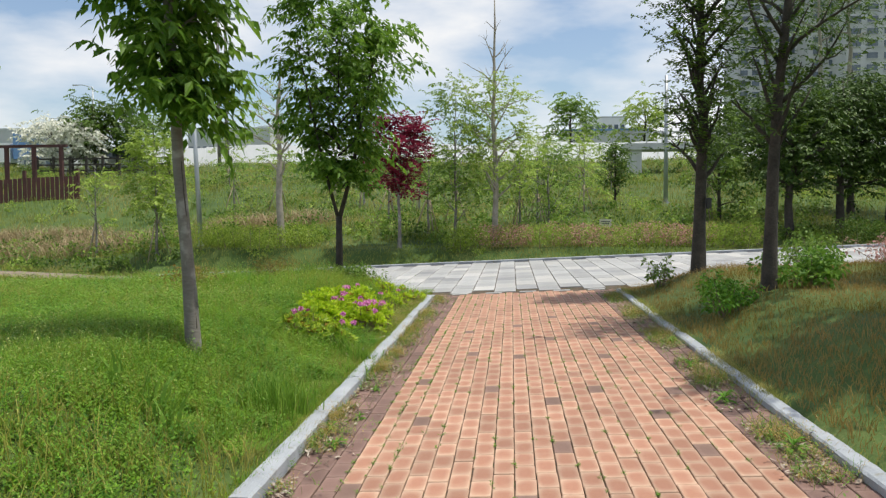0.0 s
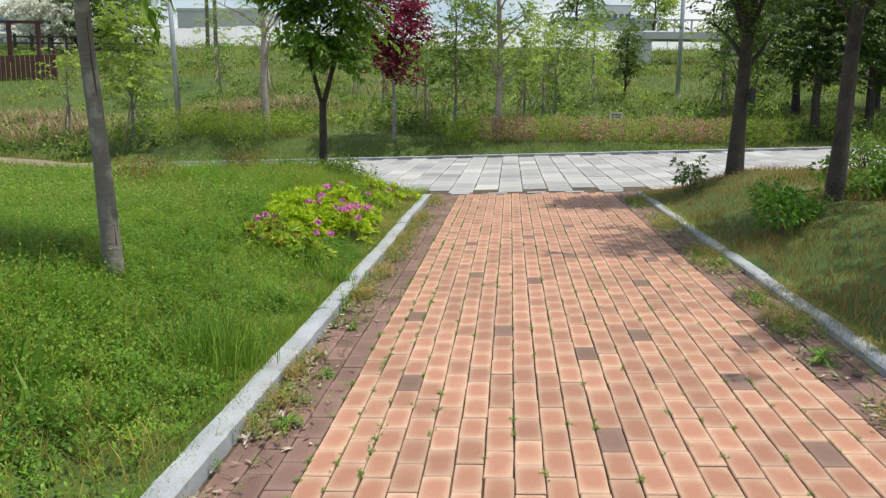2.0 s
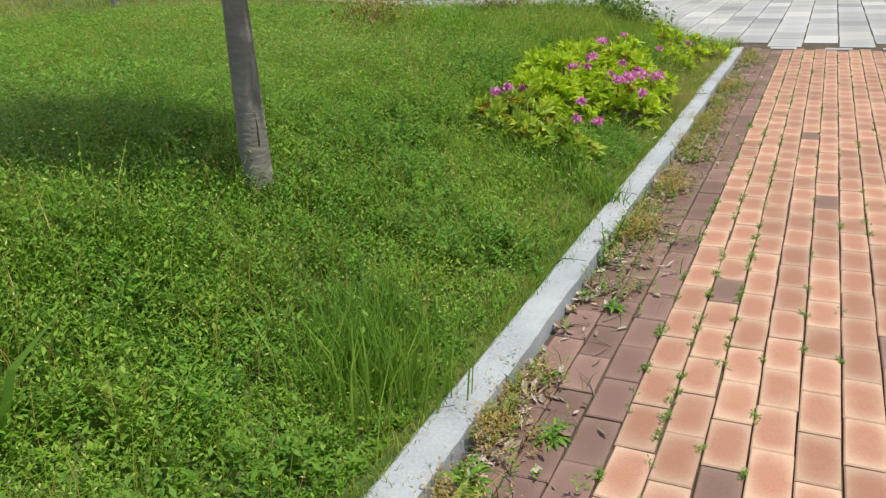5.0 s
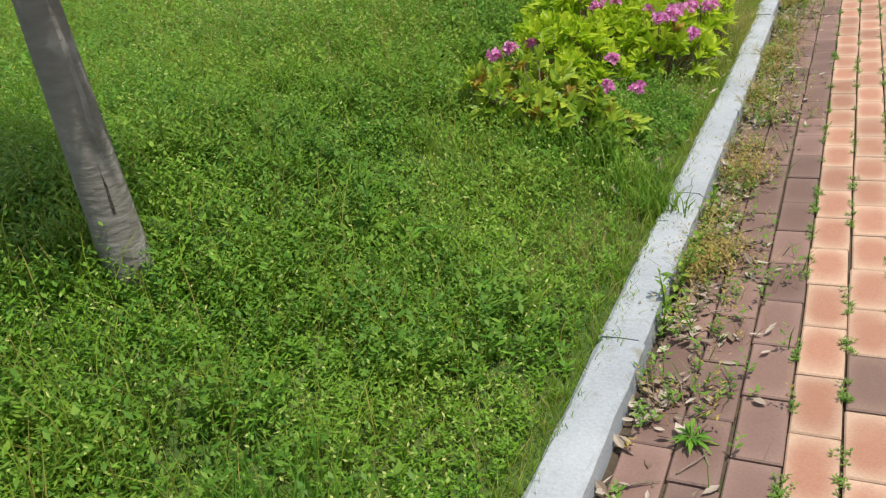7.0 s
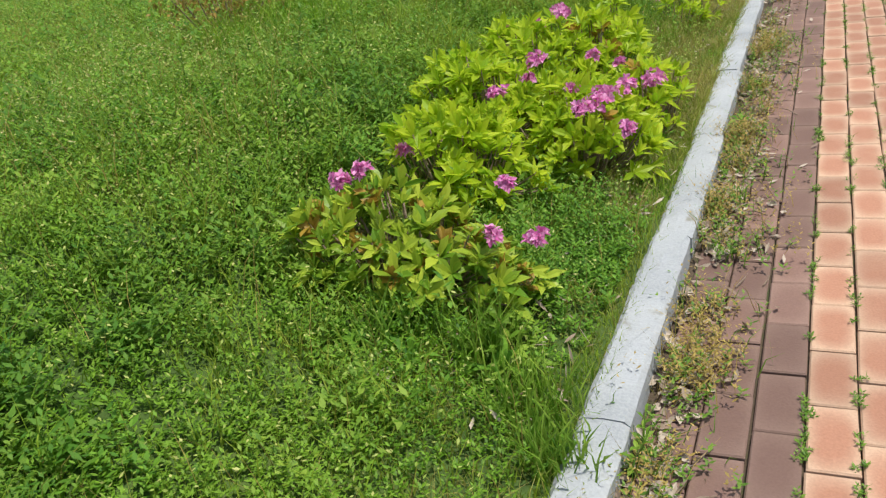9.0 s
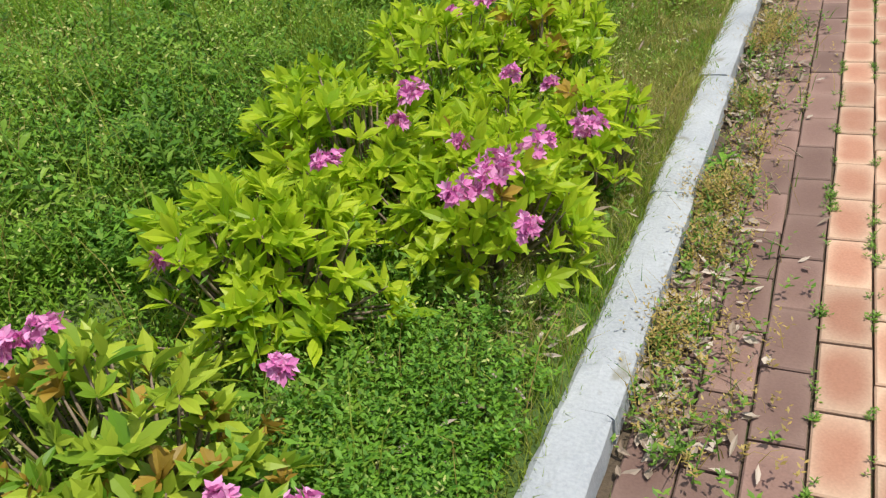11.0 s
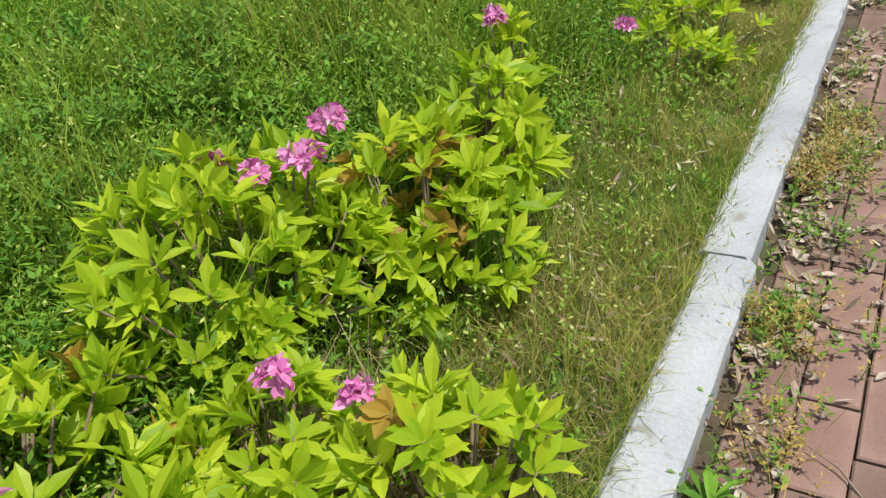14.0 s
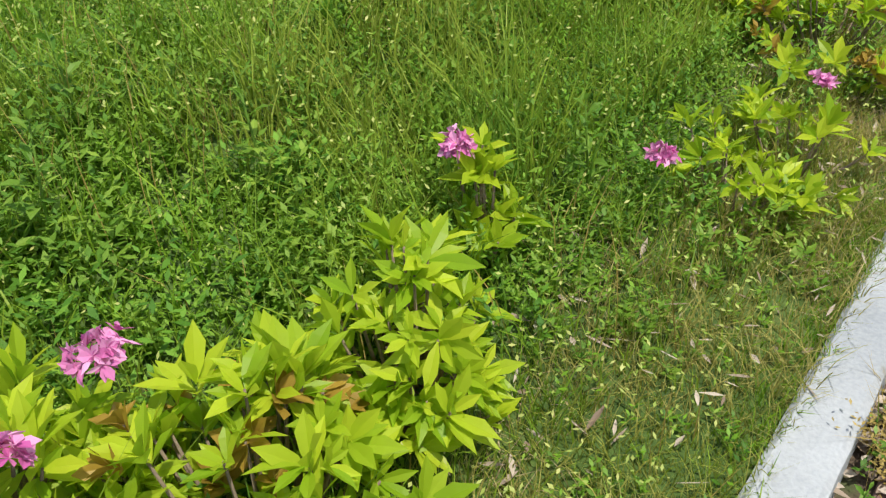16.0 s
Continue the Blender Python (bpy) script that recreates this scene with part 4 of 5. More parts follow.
V, F = leaves(p + np.array([0, 0, 0.03]), unit(len(p), rng) * np.array([1, 1, 0.3]), unit(len(p), rng) * 0.5 + np.array([0, 0, 1.0]), rng.uniform(0.02, 0.07, len(p)), rng.uniform(0.004, 0.014, len(p)), -0.1, 3)
stuff("leaf_litter", V, F, M_DEAD, "dry straw and dead leaves lying in the verge", "leaves")

p = scatter(9000, -1.15, -0.52, 10.8, 15.2, rng)
p = p[np.sin(p[:, 1] * 2.3) + np.sin(p[:, 0] * 9 + p[:, 1] * 3.7) + rng.normal(size=len(p)) * 0.5 > 0.1]
n = len(p)
V, F = blades(p, rng.uniform(0.02, 0.07, n), rng.uniform(0.0015, 0.003, n), rng.uniform(0.9, 1.9, n), rng)
stuff("dry_grass", V, F, M_DRY, "matted straw-coloured dead grass in the verge", "grass")

# seed stalks and pale stems standing over the lawn
p = scatter(2600, -4.5, -0.55, 6.0, 15.5, rng)
far = scatter(9000, -8.5, -1.6, 9.8, 16.0, rng)
far = far[np.sin(far[:, 0] * 1.9 + 0.7 * np.sin(far[:, 1] * 1.3)) + np.sin(far[:, 1] * 1.6 + far[:, 0]) + rng.normal(size=len(far)) * 0.5 > 0.3]
p = np.concatenate([p, far])
n = len(p)
V, F = blades(p, rng.uniform(0.14, 0.3, n), rng.uniform(0.0015, 0.003, n), rng.uniform(0.1, 0.6, n), rng)
stuff("seed_stalks", V, F, M_YELLOWWEED, "thin yellow seeding grass stalks standing over the lawn", "grass")


def broad_weed(x, y, seed, size=0.16, count=17, mat=None, label="broad-leaved green weed growing in the lawn", rise=0.8):
    rng = np.random.default_rng(seed)
    ob = base("weed", x, y, float(ground(x, y)) - 0.01, label, "weed", "weeds in the lawn")
    a = np.arange(count) * 2.4
    el = rng.uniform(0.35, 1.25, count) * rise
    D = np.stack([np.cos(a) * np.cos(el), np.sin(a) * np.cos(el), np.sin(el)], 1)
    P = np.zeros((count, 3)) + np.array([0, 0, 1.0]) * rng.uniform(0, 0.06, count)[:, None] * (size / 0.16)
    V, F = leaves(P, D, np.tile([0, 0, 1.0], (count, 1)) + rng.normal(size=(count, 3)) * 0.15, rng.uniform(0.7, 1.2, count) * size, rng.uniform(0.1, 0.19, count) * size, 0.5, 3)
    child(new("foliage", mesh_of("foliage", V, F, mat or M_BROADWEED)), ob)
    child(new("stem", mesh_of("stem", *tube([(0, 0, -0.02), (0, 0, 0.05 * size / 0.16)], [0.005, 0.003], 6), M_WEED, True)), ob)
    return ob


for i, (x, y, s) in enumerate([(-1.42, 8.92, 0.16), (-0.95, 9.63, 0.17), (-0.72, 9.7, 0.18), (-1.15, 9.62, 0.15), (-1.55, 9.85, 0.15), (-1.75, 10.0, 0.16), (-1.95, 8.55, 0.13),
                               (-2.3, 9.9, 0.15), (-2.5, 11.9, 0.2), (-2.75, 11.6, 0.2), (-2.3, 12.4, 0.2), (-1.9, 13.3, 0.2), (-2.2, 13.9, 0.2), (-1.5, 13.6, 0.16), (-1.45, 7.15, 0.2), (-1.0, 6.9, 0.2),
                               (-1.15, 8.75, 0.2), (-0.5, 9.45, 0.12), (-0.62, 11.55, 0.12), (-2.9, 12.9, 0.22), (-3.3, 11.2, 0.22), (-2.6, 7.9, 0.2)]):
    broad_weed(x, y, 300 + i, s * 0.88, 13, rise=1.2)

def tuft(x, y, h, r, n, seed, label, mat=None, w=(0.004, 0.009)):
    rng = np.random.default_rng(seed)
    z0 = float(ground(x, y))
    q = np.column_stack([rng.normal(size=(n, 2)) * r, np.zeros(n)])
    V, F = blades(q, h * rng.uniform(0.5, 1.1, n), rng.uniform(*w, n), rng.uniform(0.1, 0.6, n), rng)
    ob = tagged(new("grass_tuft", mesh_of("grass_tuft", V, F, mat or M_FRESH)), label, "grass", kind="stuff")
    ob.location = (x, y, z0 - 0.01)
    return ob


for i, (x, y, h, r, n) in enumerate(((-0.72, 7.35, 0.3, 0.1, 420), (-0.85, 7.6, 0.25, 0.09, 260), (-0.52, 9.45, 0.16, 0.05, 160), (-0.62, 9.6, 0.2, 0.06, 160), (-0.8, 9.75, 0.26, 0.05, 90), (-1.3, 13.2, 0.3, 0.08, 120),
                                     (-0.93, 12.25, 0.26, 0.05, 90), (-1.05, 9.75, 0.2, 0.07, 120), (-2.2, 14.3, 0.35, 0.15, 260), (-3.0, 9.0, 0.25, 0.12, 200), (-2.4, 7.2, 0.25, 0.1, 200))):
    tuft(x, y, h, r, n, 400 + i, "tall tuft of fresh green grass in the lawn")
for i, (x, y) in enumerate(((-1.32, 6.55), (-1.62, 6.75), (-1.1, 6.3))):
    tuft(x, y, 0.34, 0.03, 9, 430 + i, "upright clump of broad iris-like blades in the lawn", M_WEED, (0.02, 0.032))
for i, (x, y, s) in enumerate(((-0.37, 9.15, 0.12), (-0.35, 9.3, 0.1), (-0.33, 11.9, 0.1), (-0.3, 12.5, 0.09), (-0.16, 7.4, 0.08), (-0.2, 8.3, 0.07), (-0.3, 7.1, 0.11), (-0.18, 6.7, 0.1), (2.42, 7.6, 0.14), (2.5, 6.4, 0.14), (2.46, 8.9, 0.12), (2.55, 10.2, 0.12))):
    c = flat(x, y, 0.0)
    w_ = broad_weed(c.x, c.y, 450 + i, s, 22, None, "small green weed rooted beside the kerb", 0.9)
    w_.location.z = c.z - 0.005

def tall_weed(x, y, z, h, count, leaf_len, seed, label):
    """An upright stem with pointed leaves set round it all the way up."""
    rng = np.random.default_rng(seed)
    ob = base("weed", x, y, z, label, "weed", "weeds beside the kerb")
    bend = rng.normal(size=2) * 0.12 * h
    child(new("stem", mesh_of("stem", *tube([(0, 0, -0.02), (bend[0] * 0.4, bend[1] * 0.4, h * 0.5), (bend[0], bend[1], h)], [0.0035, 0.003, 0.0015], 6), M_WEED, True)), ob)
    t = np.linspace(0.12, 1, count)
    a = np.arange(count) * 2.4 + rng.normal(size=count) * 0.2
    P = np.column_stack([bend[0] * t * t, bend[1] * t * t, h * t])
    el = 0.3 + 0.75 * t
    D = np.column_stack([np.cos(a) * np.cos(el), np.sin(a) * np.cos(el), np.sin(el)])
    ln = leaf_len * rng.uniform(0.8, 1.15, count) * (1.1 - 0.45 * t)
    V, F = leaves(P, D, np.tile([0, 0, 1.0], (count, 1)) + rng.normal(size=(count, 3)) * 0.15, ln, ln * 0.26, 0.35, 3)
    child(new("foliage", mesh_of("foliage", V, F, M_FRESH)), ob)
    return ob


for i, (x, y, h, k, ln) in enumerate(((-0.365, 8.86, 0.15, 16, 0.055), (-0.36, 8.97, 0.2, 18, 0.06), (-0.355, 8.76, 0.1, 12, 0.05), (-0.35, 9.5, 0.14, 14, 0.05), (-0.345, 9.58, 0.12, 12, 0.05), (-0.36, 12.9, 0.12, 12, 0.045), (-0.19, 11.25, 0.09, 10, 0.045), (-0.24, 11.0, 0.08, 10, 0.04))):
    c = flat(x, y, 0.0)
    tall_weed(c.x, c.y, c.z - 0.005, h, k, ln, 480 + i, "leafy upright green weed rooted at the kerb's foot")
for i, (x, y, h, k, ln) in enumerate(((-1.25, 8.72, 0.2, 20, 0.1), (-2.05, 8.75, 0.3, 16, 0.1), (-1.55, 10.75, 0.33, 16, 0.09), (-1.75, 10.55, 0.3, 16, 0.09), (-1.7, 12.35, 0.3, 14, 0.09), (-1.55, 12.75, 0.33, 14, 0.09), (-1.95, 12.6, 0.3, 14, 0.09), (-1.1, 13.3, 0.3, 14, 0.09), (-2.1, 11.6, 0.3, 16, 0.1), (-2.3, 11.35, 0.3, 16, 0.1), (-1.45, 9.75, 0.22, 16, 0.09), (-0.72, 9.75, 0.16, 16, 0.12), (-2.6, 10.9, 0.3, 16, 0.1), (-2.45, 12.0, 0.3, 16, 0.1))):
    tall_weed(x, y, float(ground(x, y)) - 0.005, h, k, ln, 520 + i, "leafy upright green weed standing in the lawn")

# strips between paving and kerb


def strip(x0, x1, y0, y1, n_yellow, n_green, n_dead, seed, who):
    rng = np.random.default_rng(seed)
    def at(n, clump):
        y = rng.uniform(y0, y1, n)
        keep = np.sin(y * 3.1 + seed) + 0.6 * np.sin(y * 7.7) + 0.5 * np.sin(y * 17.3) + rng.normal(size=n) * 0.6 > clump
        y = y[keep]
        x = np.clip(rng.normal((x0 + x1) / 2, (x1 - x0) * 0.33, len(y)), x0 - 0.03, x1 + 0.06) + 0.02 * np.sin(y * 9)
        return np.column_stack([x, y, x * 0.0 - 0.0]) @ np.array(TILT.to_3x3()).T
    q = at(n_yellow, 0.95)
    q2 = at(n_yellow, 0.75)
    stuff("dry_weeds", *stack([sprigs(q, rng.uniform(0.03, 0.13, len(q)), rng, 8, 0.015), blades(q2, rng.uniform(0.02, 0.13, len(q2)), rng.uniform(0.0012, 0.003, len(q2)), rng.uniform(0.4, 1.4, len(q2)), rng)]), M_YELLOWWEED, "dry yellowing weeds in the " + who, "weeds")
    q = at(n_green, -0.1)
    a = sprigs(q, rng.uniform(0.03, 0.08, len(q)), rng, 7, 0.022)
    q = at(n_green, 0.0)
    b = blades(q, rng.uniform(0.04, 0.13, len(q)), rng.uniform(0.002, 0.004, len(q)), rng.uniform(0.3, 1.0, len(q)), rng)
    stuff("green_weeds", *stack([a, b]), M_WEED, "fresh green weeds in the " + who, "weeds")
    q = at(n_dead, -0.2)
    D = unit(len(q), rng) * np.array([1, 1, 0.25])
    N = unit(len(q), rng) * 0.6 + np.array([0, 0, 1.0])
    V, F = leaves(q + np.array([0, 0, 0.008]), D, N, rng.uniform(0.025, 0.06, len(q)), rng.uniform(0.01, 0.024, len(q)), -0.15, 3)
    stuff("leaf_litter", V, F, M_DEAD, "curled dead brown leaves lying in the " + who, "leaves")


strip(-0.38, -0.25, 4.5, 15.6, 5600, 900, 4600, 61, "gap beside the kerb")
strip(-0.3, -0.08, 4.5, 15.6, 900, 420, 420, 62, "brown paving joints")
strip(-0.37, -0.2, 9.0, 13.6, 2000, 250, 500, 65, "gap between kerb and paving")
strip(2.40, 2.66, 4.5, 15.6, 6500, 1500, 2000, 63, "gap beside the far kerb")
strip(2.33, 2.5, 4.5, 15.6, 900, 420, 500, 64, "brown paving edge")

# dead twigs in the gap
rng = np.random.default_rng(67)
tw = []
for k in range(70):
    x, y, a = rng.uniform(-0.34, -0.12), rng.uniform(5.5, 15), rng.uniform(0, 3.14)
    ln = rng.uniform(0.04, 0.13)
    c = flat(x, y, 0.008)
    d = Vector((math.cos(a), math.sin(a), 0.1)) * ln
    tw.append(tube([c - d / 2, c + Vector((0.008, 0.004, 0.006)), c + d / 2], [0.0025, 0.002, 0.001], 5))
V, F = joined(tw)
tagged(new("dead_twigs", mesh_of("dead_twigs", V, F, M_TWIG)), "thin dead twigs lying beside the kerb", "twigs", kind="stuff")

# weeds in the joints of the orange paving
rng = np.random.default_rng(66)
q = []
for k in range(620):
    c = rng.integers(0, 21) if rng.uniform() > 0.3 else rng.integers(0, 3)
    y = rng.uniform(4.8, 16.0)
    for _ in range(rng.integers(2, 7)):
        q.append((c * ORANGE_W + rng.normal() * 0.008, y + rng.normal() * 0.018, -0.004))
q = np.array(q) @ np.array(TILT.to_3x3()).T
stuff("joint_weeds", *stack([sprigs(q, rng.uniform(0.006, 0.02, len(q)), rng, 5, 0.013), blades(q, rng.uniform(0.01, 0.028, len(q)), rng.uniform(0.002, 0.003, len(q)), rng.uniform(0.4, 1.2, len(q)), rng)]),
      M_WEED, "small green weeds growing from the paving joints", "weeds")
# grass that hangs over the kerb
yy = rng.uniform(4, 15.4, 5200)
kx = -0.50 - 0.035 * smooth((yy - 10.5) / 3)
over = 0.5 + 0.5 * np.sin(yy * 2.2 + np.sin(yy * 5.3))
q = np.column_stack([kx - rng.uniform(-0.05, 0.05, len(yy)) * 1 - 0.01 + 0.06 * smooth((over - 0.72) / 0.25) * rng.uniform(0, 1, len(yy)), yy, np.full(len(yy), 0.05)]) @ np.array(TILT.to_3x3()).T
stuff("kerb_grass", *blades(q, rng.uniform(0.02, 0.06, len(q)), rng.uniform(0.0015, 0.004, len(q)), rng.uniform(0.3, 0.9, len(q)), rng), M_GRASS, "grass tufts leaning over the kerb", "grass")
yy = rng.uniform(5.5, 15.4, 9000)
yy = yy[np.sin(yy * 1.7) + 0.6 * np.sin(yy * 4.3) + rng.normal(size=len(yy)) * 0.5 > 1.4 - 0.13 * yy]
q = np.column_stack([2.79 - rng.exponential(0.05, len(yy)), yy, np.full(len(yy), 0.03)]) @ np.array(TILT.to_3x3()).T
stuff("kerb_grass", *blades(q, rng.uniform(0.03, 0.085, len(q)), rng.uniform(0.002, 0.005, len(q)), rng.uniform(0.4, 1.3, len(q)), rng), M_OLIVE, "olive grass growing over the far kerb", "grass")


# ---- beyond the pavement ----
def shape(name, pairs, mat, parent, label="", smooth_shade=False):
    return tagged(child(new(name, mesh_of(name, *joined(pairs), mat, smooth_shade)), parent), label)


rng = np.random.default_rng(71)
n = 150000
yy = 25.45 + 50 * rng.uniform(0, 1, n) ** 1.9
xx = rng.uniform(-1.15, 0.62, n) * (yy + 2)
p = np.column_stack([xx, yy, ground(xx, yy)])
off_track = ~((xx < -8.6) & (np.abs(yy - 24.2 - 0.42 * (-8.6 - xx)) < 0.9))
sc = 0.5 + (yy - 25) / 45
V, F = blades(p, 0.32 * (0.6 + 0.5 * np.abs(np.sin(xx * 0.9) * np.sin(yy * 0.6 + xx * 0.3))) * rng.uniform(0.5, 1.4, n) * (0.6 + 0.5 * sc) * np.where(yy < 27.6, 0.4, 1.0), 0.022 * sc * rng.uniform(0.6, 1.5, n), rng.uniform(0.2, 0.8, n), rng)
M_BANKGRASS = leafy("bank_grass", (0.07, 0.13, 0.015), (0.36, 0.42, 0.055), through_light=0.42, patch=(0.5, 0.41, 0.15), patch_scale=0.3)
keep = np.repeat(off_track, 3)
F = F[keep]
q = np.concatenate([scatter(16000, -24, -9.6, 15.5, 27.0, rng), scatter(9000, -40, -20, 18, 36, rng)])
q = q[np.abs(q[:, 1] - 24.2 - 0.42 * (-8.6 - q[:, 0])) > 0.8]
V, F = stack([(V, F), blades(q, rng.uniform(0.08, 0.25, len(q)), rng.uniform(0.01, 0.022, len(q)), rng.uniform(0.2, 0.8, len(q)), rng)])
stuff("bank_grass", V, F, M_BANKGRASS, "long green grass covering the far bank", "grass")
# dry reed drifts on the bank
cl = [(x, y, r) for x, y, r in ((-17, 33, 2.6), (-14.5, 31.5, 1.8), (-18.5, 37, 2.5), (-9.5, 33, 1.6), (-7.5, 34, 1.3), (-22, 36, 2), (-20, 31, 2.2))]
P = []
for x, y, r in cl:
    k = int(430 * r)
    q = rng.normal(size=(k, 2)) * r * np.array([0.6, 0.3]) + (x, y)
    P.append(q)
P = np.concatenate(P)
P = np.column_stack([P, ground(P[:, 0], P[:, 1])])
V, F = blades(P, rng.uniform(0.25, 0.75, len(P)), rng.uniform(0.02, 0.04, len(P)), rng.uniform(0.3, 1.3, len(P)), rng)
stuff("dry_reeds", V, F, M_DRY, "drifts of dry straw-coloured reeds on the bank", "reeds")


def leaf_cloud(centres, radii, per, size, rng, flatten=0.8):
    C = np.repeat(centres, per, 0)
    R = np.repeat(radii, per)
    u = unit(len(C), rng)
    rr = rng.uniform(0.45, 1, len(C)) ** 0.6
    P = C + u * (rr * R)[:, None] * np.array([1, 1, flatten])
    D = u + rng.normal(size=P.shape) * 0.7
    return leaves(P, D, unit(len(P), rng) + np.array([0, 0, 1.0]), size * rng.uniform(0.6, 1.4, len(P)), size * 0.5 * rng.uniform(0.7, 1.3, len(P)), 0.2)


def hedge(x0, x1, y, depth, h, mats, label, seed, group="low hedges beyond the pavement"):
    """A clipped hedge row: leaf shell over a twiggy core, some of it in another colour."""
    rng = np.random.default_rng(seed)
    xm = (x0 + x1) / 2
    z0 = float(ground(xm, y))
    ob = base("hedge", xm, y, z0, label, "hedge", group)
    k = int((x1 - x0) * 9)
    cx = np.linspace(x0, x1, k) - xm + rng.normal(size=k) * 0.05
    cy = rng.normal(size=k) * depth * 0.3
    cz = ground(cx + xm, cy + y) - z0 + h * rng.uniform(0.42, 0.58, k)
    C = np.column_stack([cx, cy, cz])
    band = np.sin(cx * 1.3 + seed) + rng.normal(size=k) * 0.9
    for i, (mat, nm) in enumerate(mats):
        sel = (band < 0.75) if i == 0 else (band >= 0.75)
        if len(mats) == 1:
            sel = band < 99
        if sel.sum():
            V, F = leaf_cloud(C[sel], np.full(sel.sum(), h * 0.55), 240, 0.062, rng, 0.8)
            tagged(child(new(nm, mesh_of(nm, V, F, mat)), ob), kind="stuff")
    st = [tube([(a, b, -0.05), (a + rng.normal() * 0.1, b, h * 0.7)], [0.012, 0.004], 4) for a, b in zip(cx[::2], cy[::2])]
    tagged(shape("branchwork", st, M_TWIG, ob), kind="stuff")


M_FADED = leafy("faded_pink_bloom", (0.32, 0.17, 0.11), (0.72, 0.4, 0.38))
M_HEDGE = leafy("hedge_leaf", (0.14, 0.24, 0.025), (0.42, 0.52, 0.08), through_light=0.45)
hedge(-9.0, -5.2, 26.5, 0.8, 0.8, [(M_HEDGE, "foliage")], "low green hedge beside the lamp post", 81)
hedge(-0.9, 1.3, 26.4, 0.8, 0.74, [(M_HEDGE, "foliage"), (M_FADED, "bloom_layer")], "low hedge with fading pink blooms", 82)
hedge(1.5, 4.6, 26.5, 0.8, 0.76, [(M_LEAFY, "foliage"), (M_FADED, "bloom_layer")], "yellow-green low hedge with fading pink blooms", 83)
hedge(4.8, 8.2, 26.6, 0.9, 0.78, [(M_HEDGE, "foliage"), (M_FADED, "bloom_layer")], "low green hedge with fading pink blooms", 84)
hedge(10.8, 15.5, 27.2, 0.9, 0.8, [(M_LEAFB, "foliage")], "dark green clipped hedge under trees", 85)
hedge(-9.0, -2.9, 15.9, 0.5, 0.27, [(M_LEAFY, "foliage")], "low yellow-green shrubs along the lawn's far edge", 86, "")
# brown-tinged shrub on the lawn and green clumps by the dark trunks
def clump(x, y, r, h, mat, label, seed, size=0.045, per=60, n=26):
    rng = np.random.default_rng(seed)
    z0 = float(ground(x, y))
    ob = base("shrub", x, y, z0, label, "shrub")
    C = rng.normal(size=(n, 3)) * np.array([r * 0.45, r * 0.45, h * 0.2]) + np.array([0, 0, h * 0.5])
    V, F = leaf_cloud(C, np.full(n, r * 0.28), per, size, rng)
    V[:, 2] = np.maximum(V[:, 2], 0.0)
    tagged(child(new("foliage", mesh_of("foliage", V, F, mat)), ob), kind="stuff")
    st = [tube([(0.2 * c[0], 0.2 * c[1], -0.05), tuple(c)], [0.008, 0.003], 4) for c in C]
    tagged(shape("branchwork", st, M_TWIG, ob), kind="stuff")
    return ob


M_RUST = leafy("rust_tinged_leaf", (0.17, 0.15, 0.03), (0.4, 0.26, 0.06))
clump(-3.35, 12.2, 0.45, 0.45, M_RUST, "sparse shrub with yellow-bronze leaves on the lawn", 91, 0.035, 40)
clump(-2.9, 14.6, 0.5, 0.4, M_RUST, "low shrub with bronze leaves on the lawn", 92, 0.035, 40)
clump(-1.75, 14.7, 0.5, 0.26, M_LEAFFAR, "low green shrub near the lawn's far edge", 93, 0.05, 50)
clump(3.3, 11.0, 0.4, 0.5, M_BROADWEED, "green leafy clump at the foot of a tree", 94, 0.055, 50)
clump(4.4, 11.5, 0.45, 0.4, M_WEED, "green leafy clump at the foot of a tree", 95, 0.07, 50)
clump(3.2, 14.6, 0.25, 0.5, M_LEAFFAR, "upright green weed clump at the lawn corner", 96, 0.06, 30, 14)
clump(5.6, 14.8, 0.5, 0.5, M_LEAFFAR, "green leafy clump on the lawn", 97, 0.06, 50)
clump(6.6, 14.4, 0.6, 0.5, M_FADED, "shrub with faded pink blooms on the lawn", 98, 0.05, 30)


# ---- saplings with stakes ----
def staked(ob, h=1.3):
    for k in range(3):
        a = k * 2.094 + 0.4
        shape("stake", [tube([(0.55 * math.cos(a), 0.55 * math.sin(a), -0.1), (0.05 * math.cos(a), 0.05 * math.sin(a), h)], [0.025, 0.022], 6)], M_STAKE, ob, smooth_shade=True)


SAP = "slender young tree held by wooden stakes on the bank"
saps = []
for i, (mat, h, nl) in enumerate(((M_LEAFY, 3.4, 330), (M_LEAFFAR, 2.7, 420), (M_LEAFY, 3.4, 420))):
    t = tree((-14.2, -3.4, 3.9)[i], (30.5, 40.0, 36.0)[i], h, 0.045, (1.2, h, 0.5, 0.8, 0.3), M_BARK, mat, SAP, 120 + i, n_limbs=9, leaf=(0.16, 0.09), n_leaves=nl, limb_rise=1.1, spread=0.22, twigs=2, group="staked saplings")
    staked(t)
    saps.append(t)
for k, (x, y) in enumerate([(-17.5, 27.5), (-13, 42), (-8.5, 45), (-6, 40), (-1.2, 33), (1.9, 33), (2.6, 45), (6.2, 46), (8.2, 33.5), (9.8, 40), (-3.8, 33), (-16, 50), (0, 50), (-9.5, 38), (5, 52), (11.5, 50), (-1.9, 29.5), (1.2, 30.5)]):
    copy_thing(saps[k % 3], pose(x, y, float(ground(x, y)) - 0.03, 0, 0, k * 77))
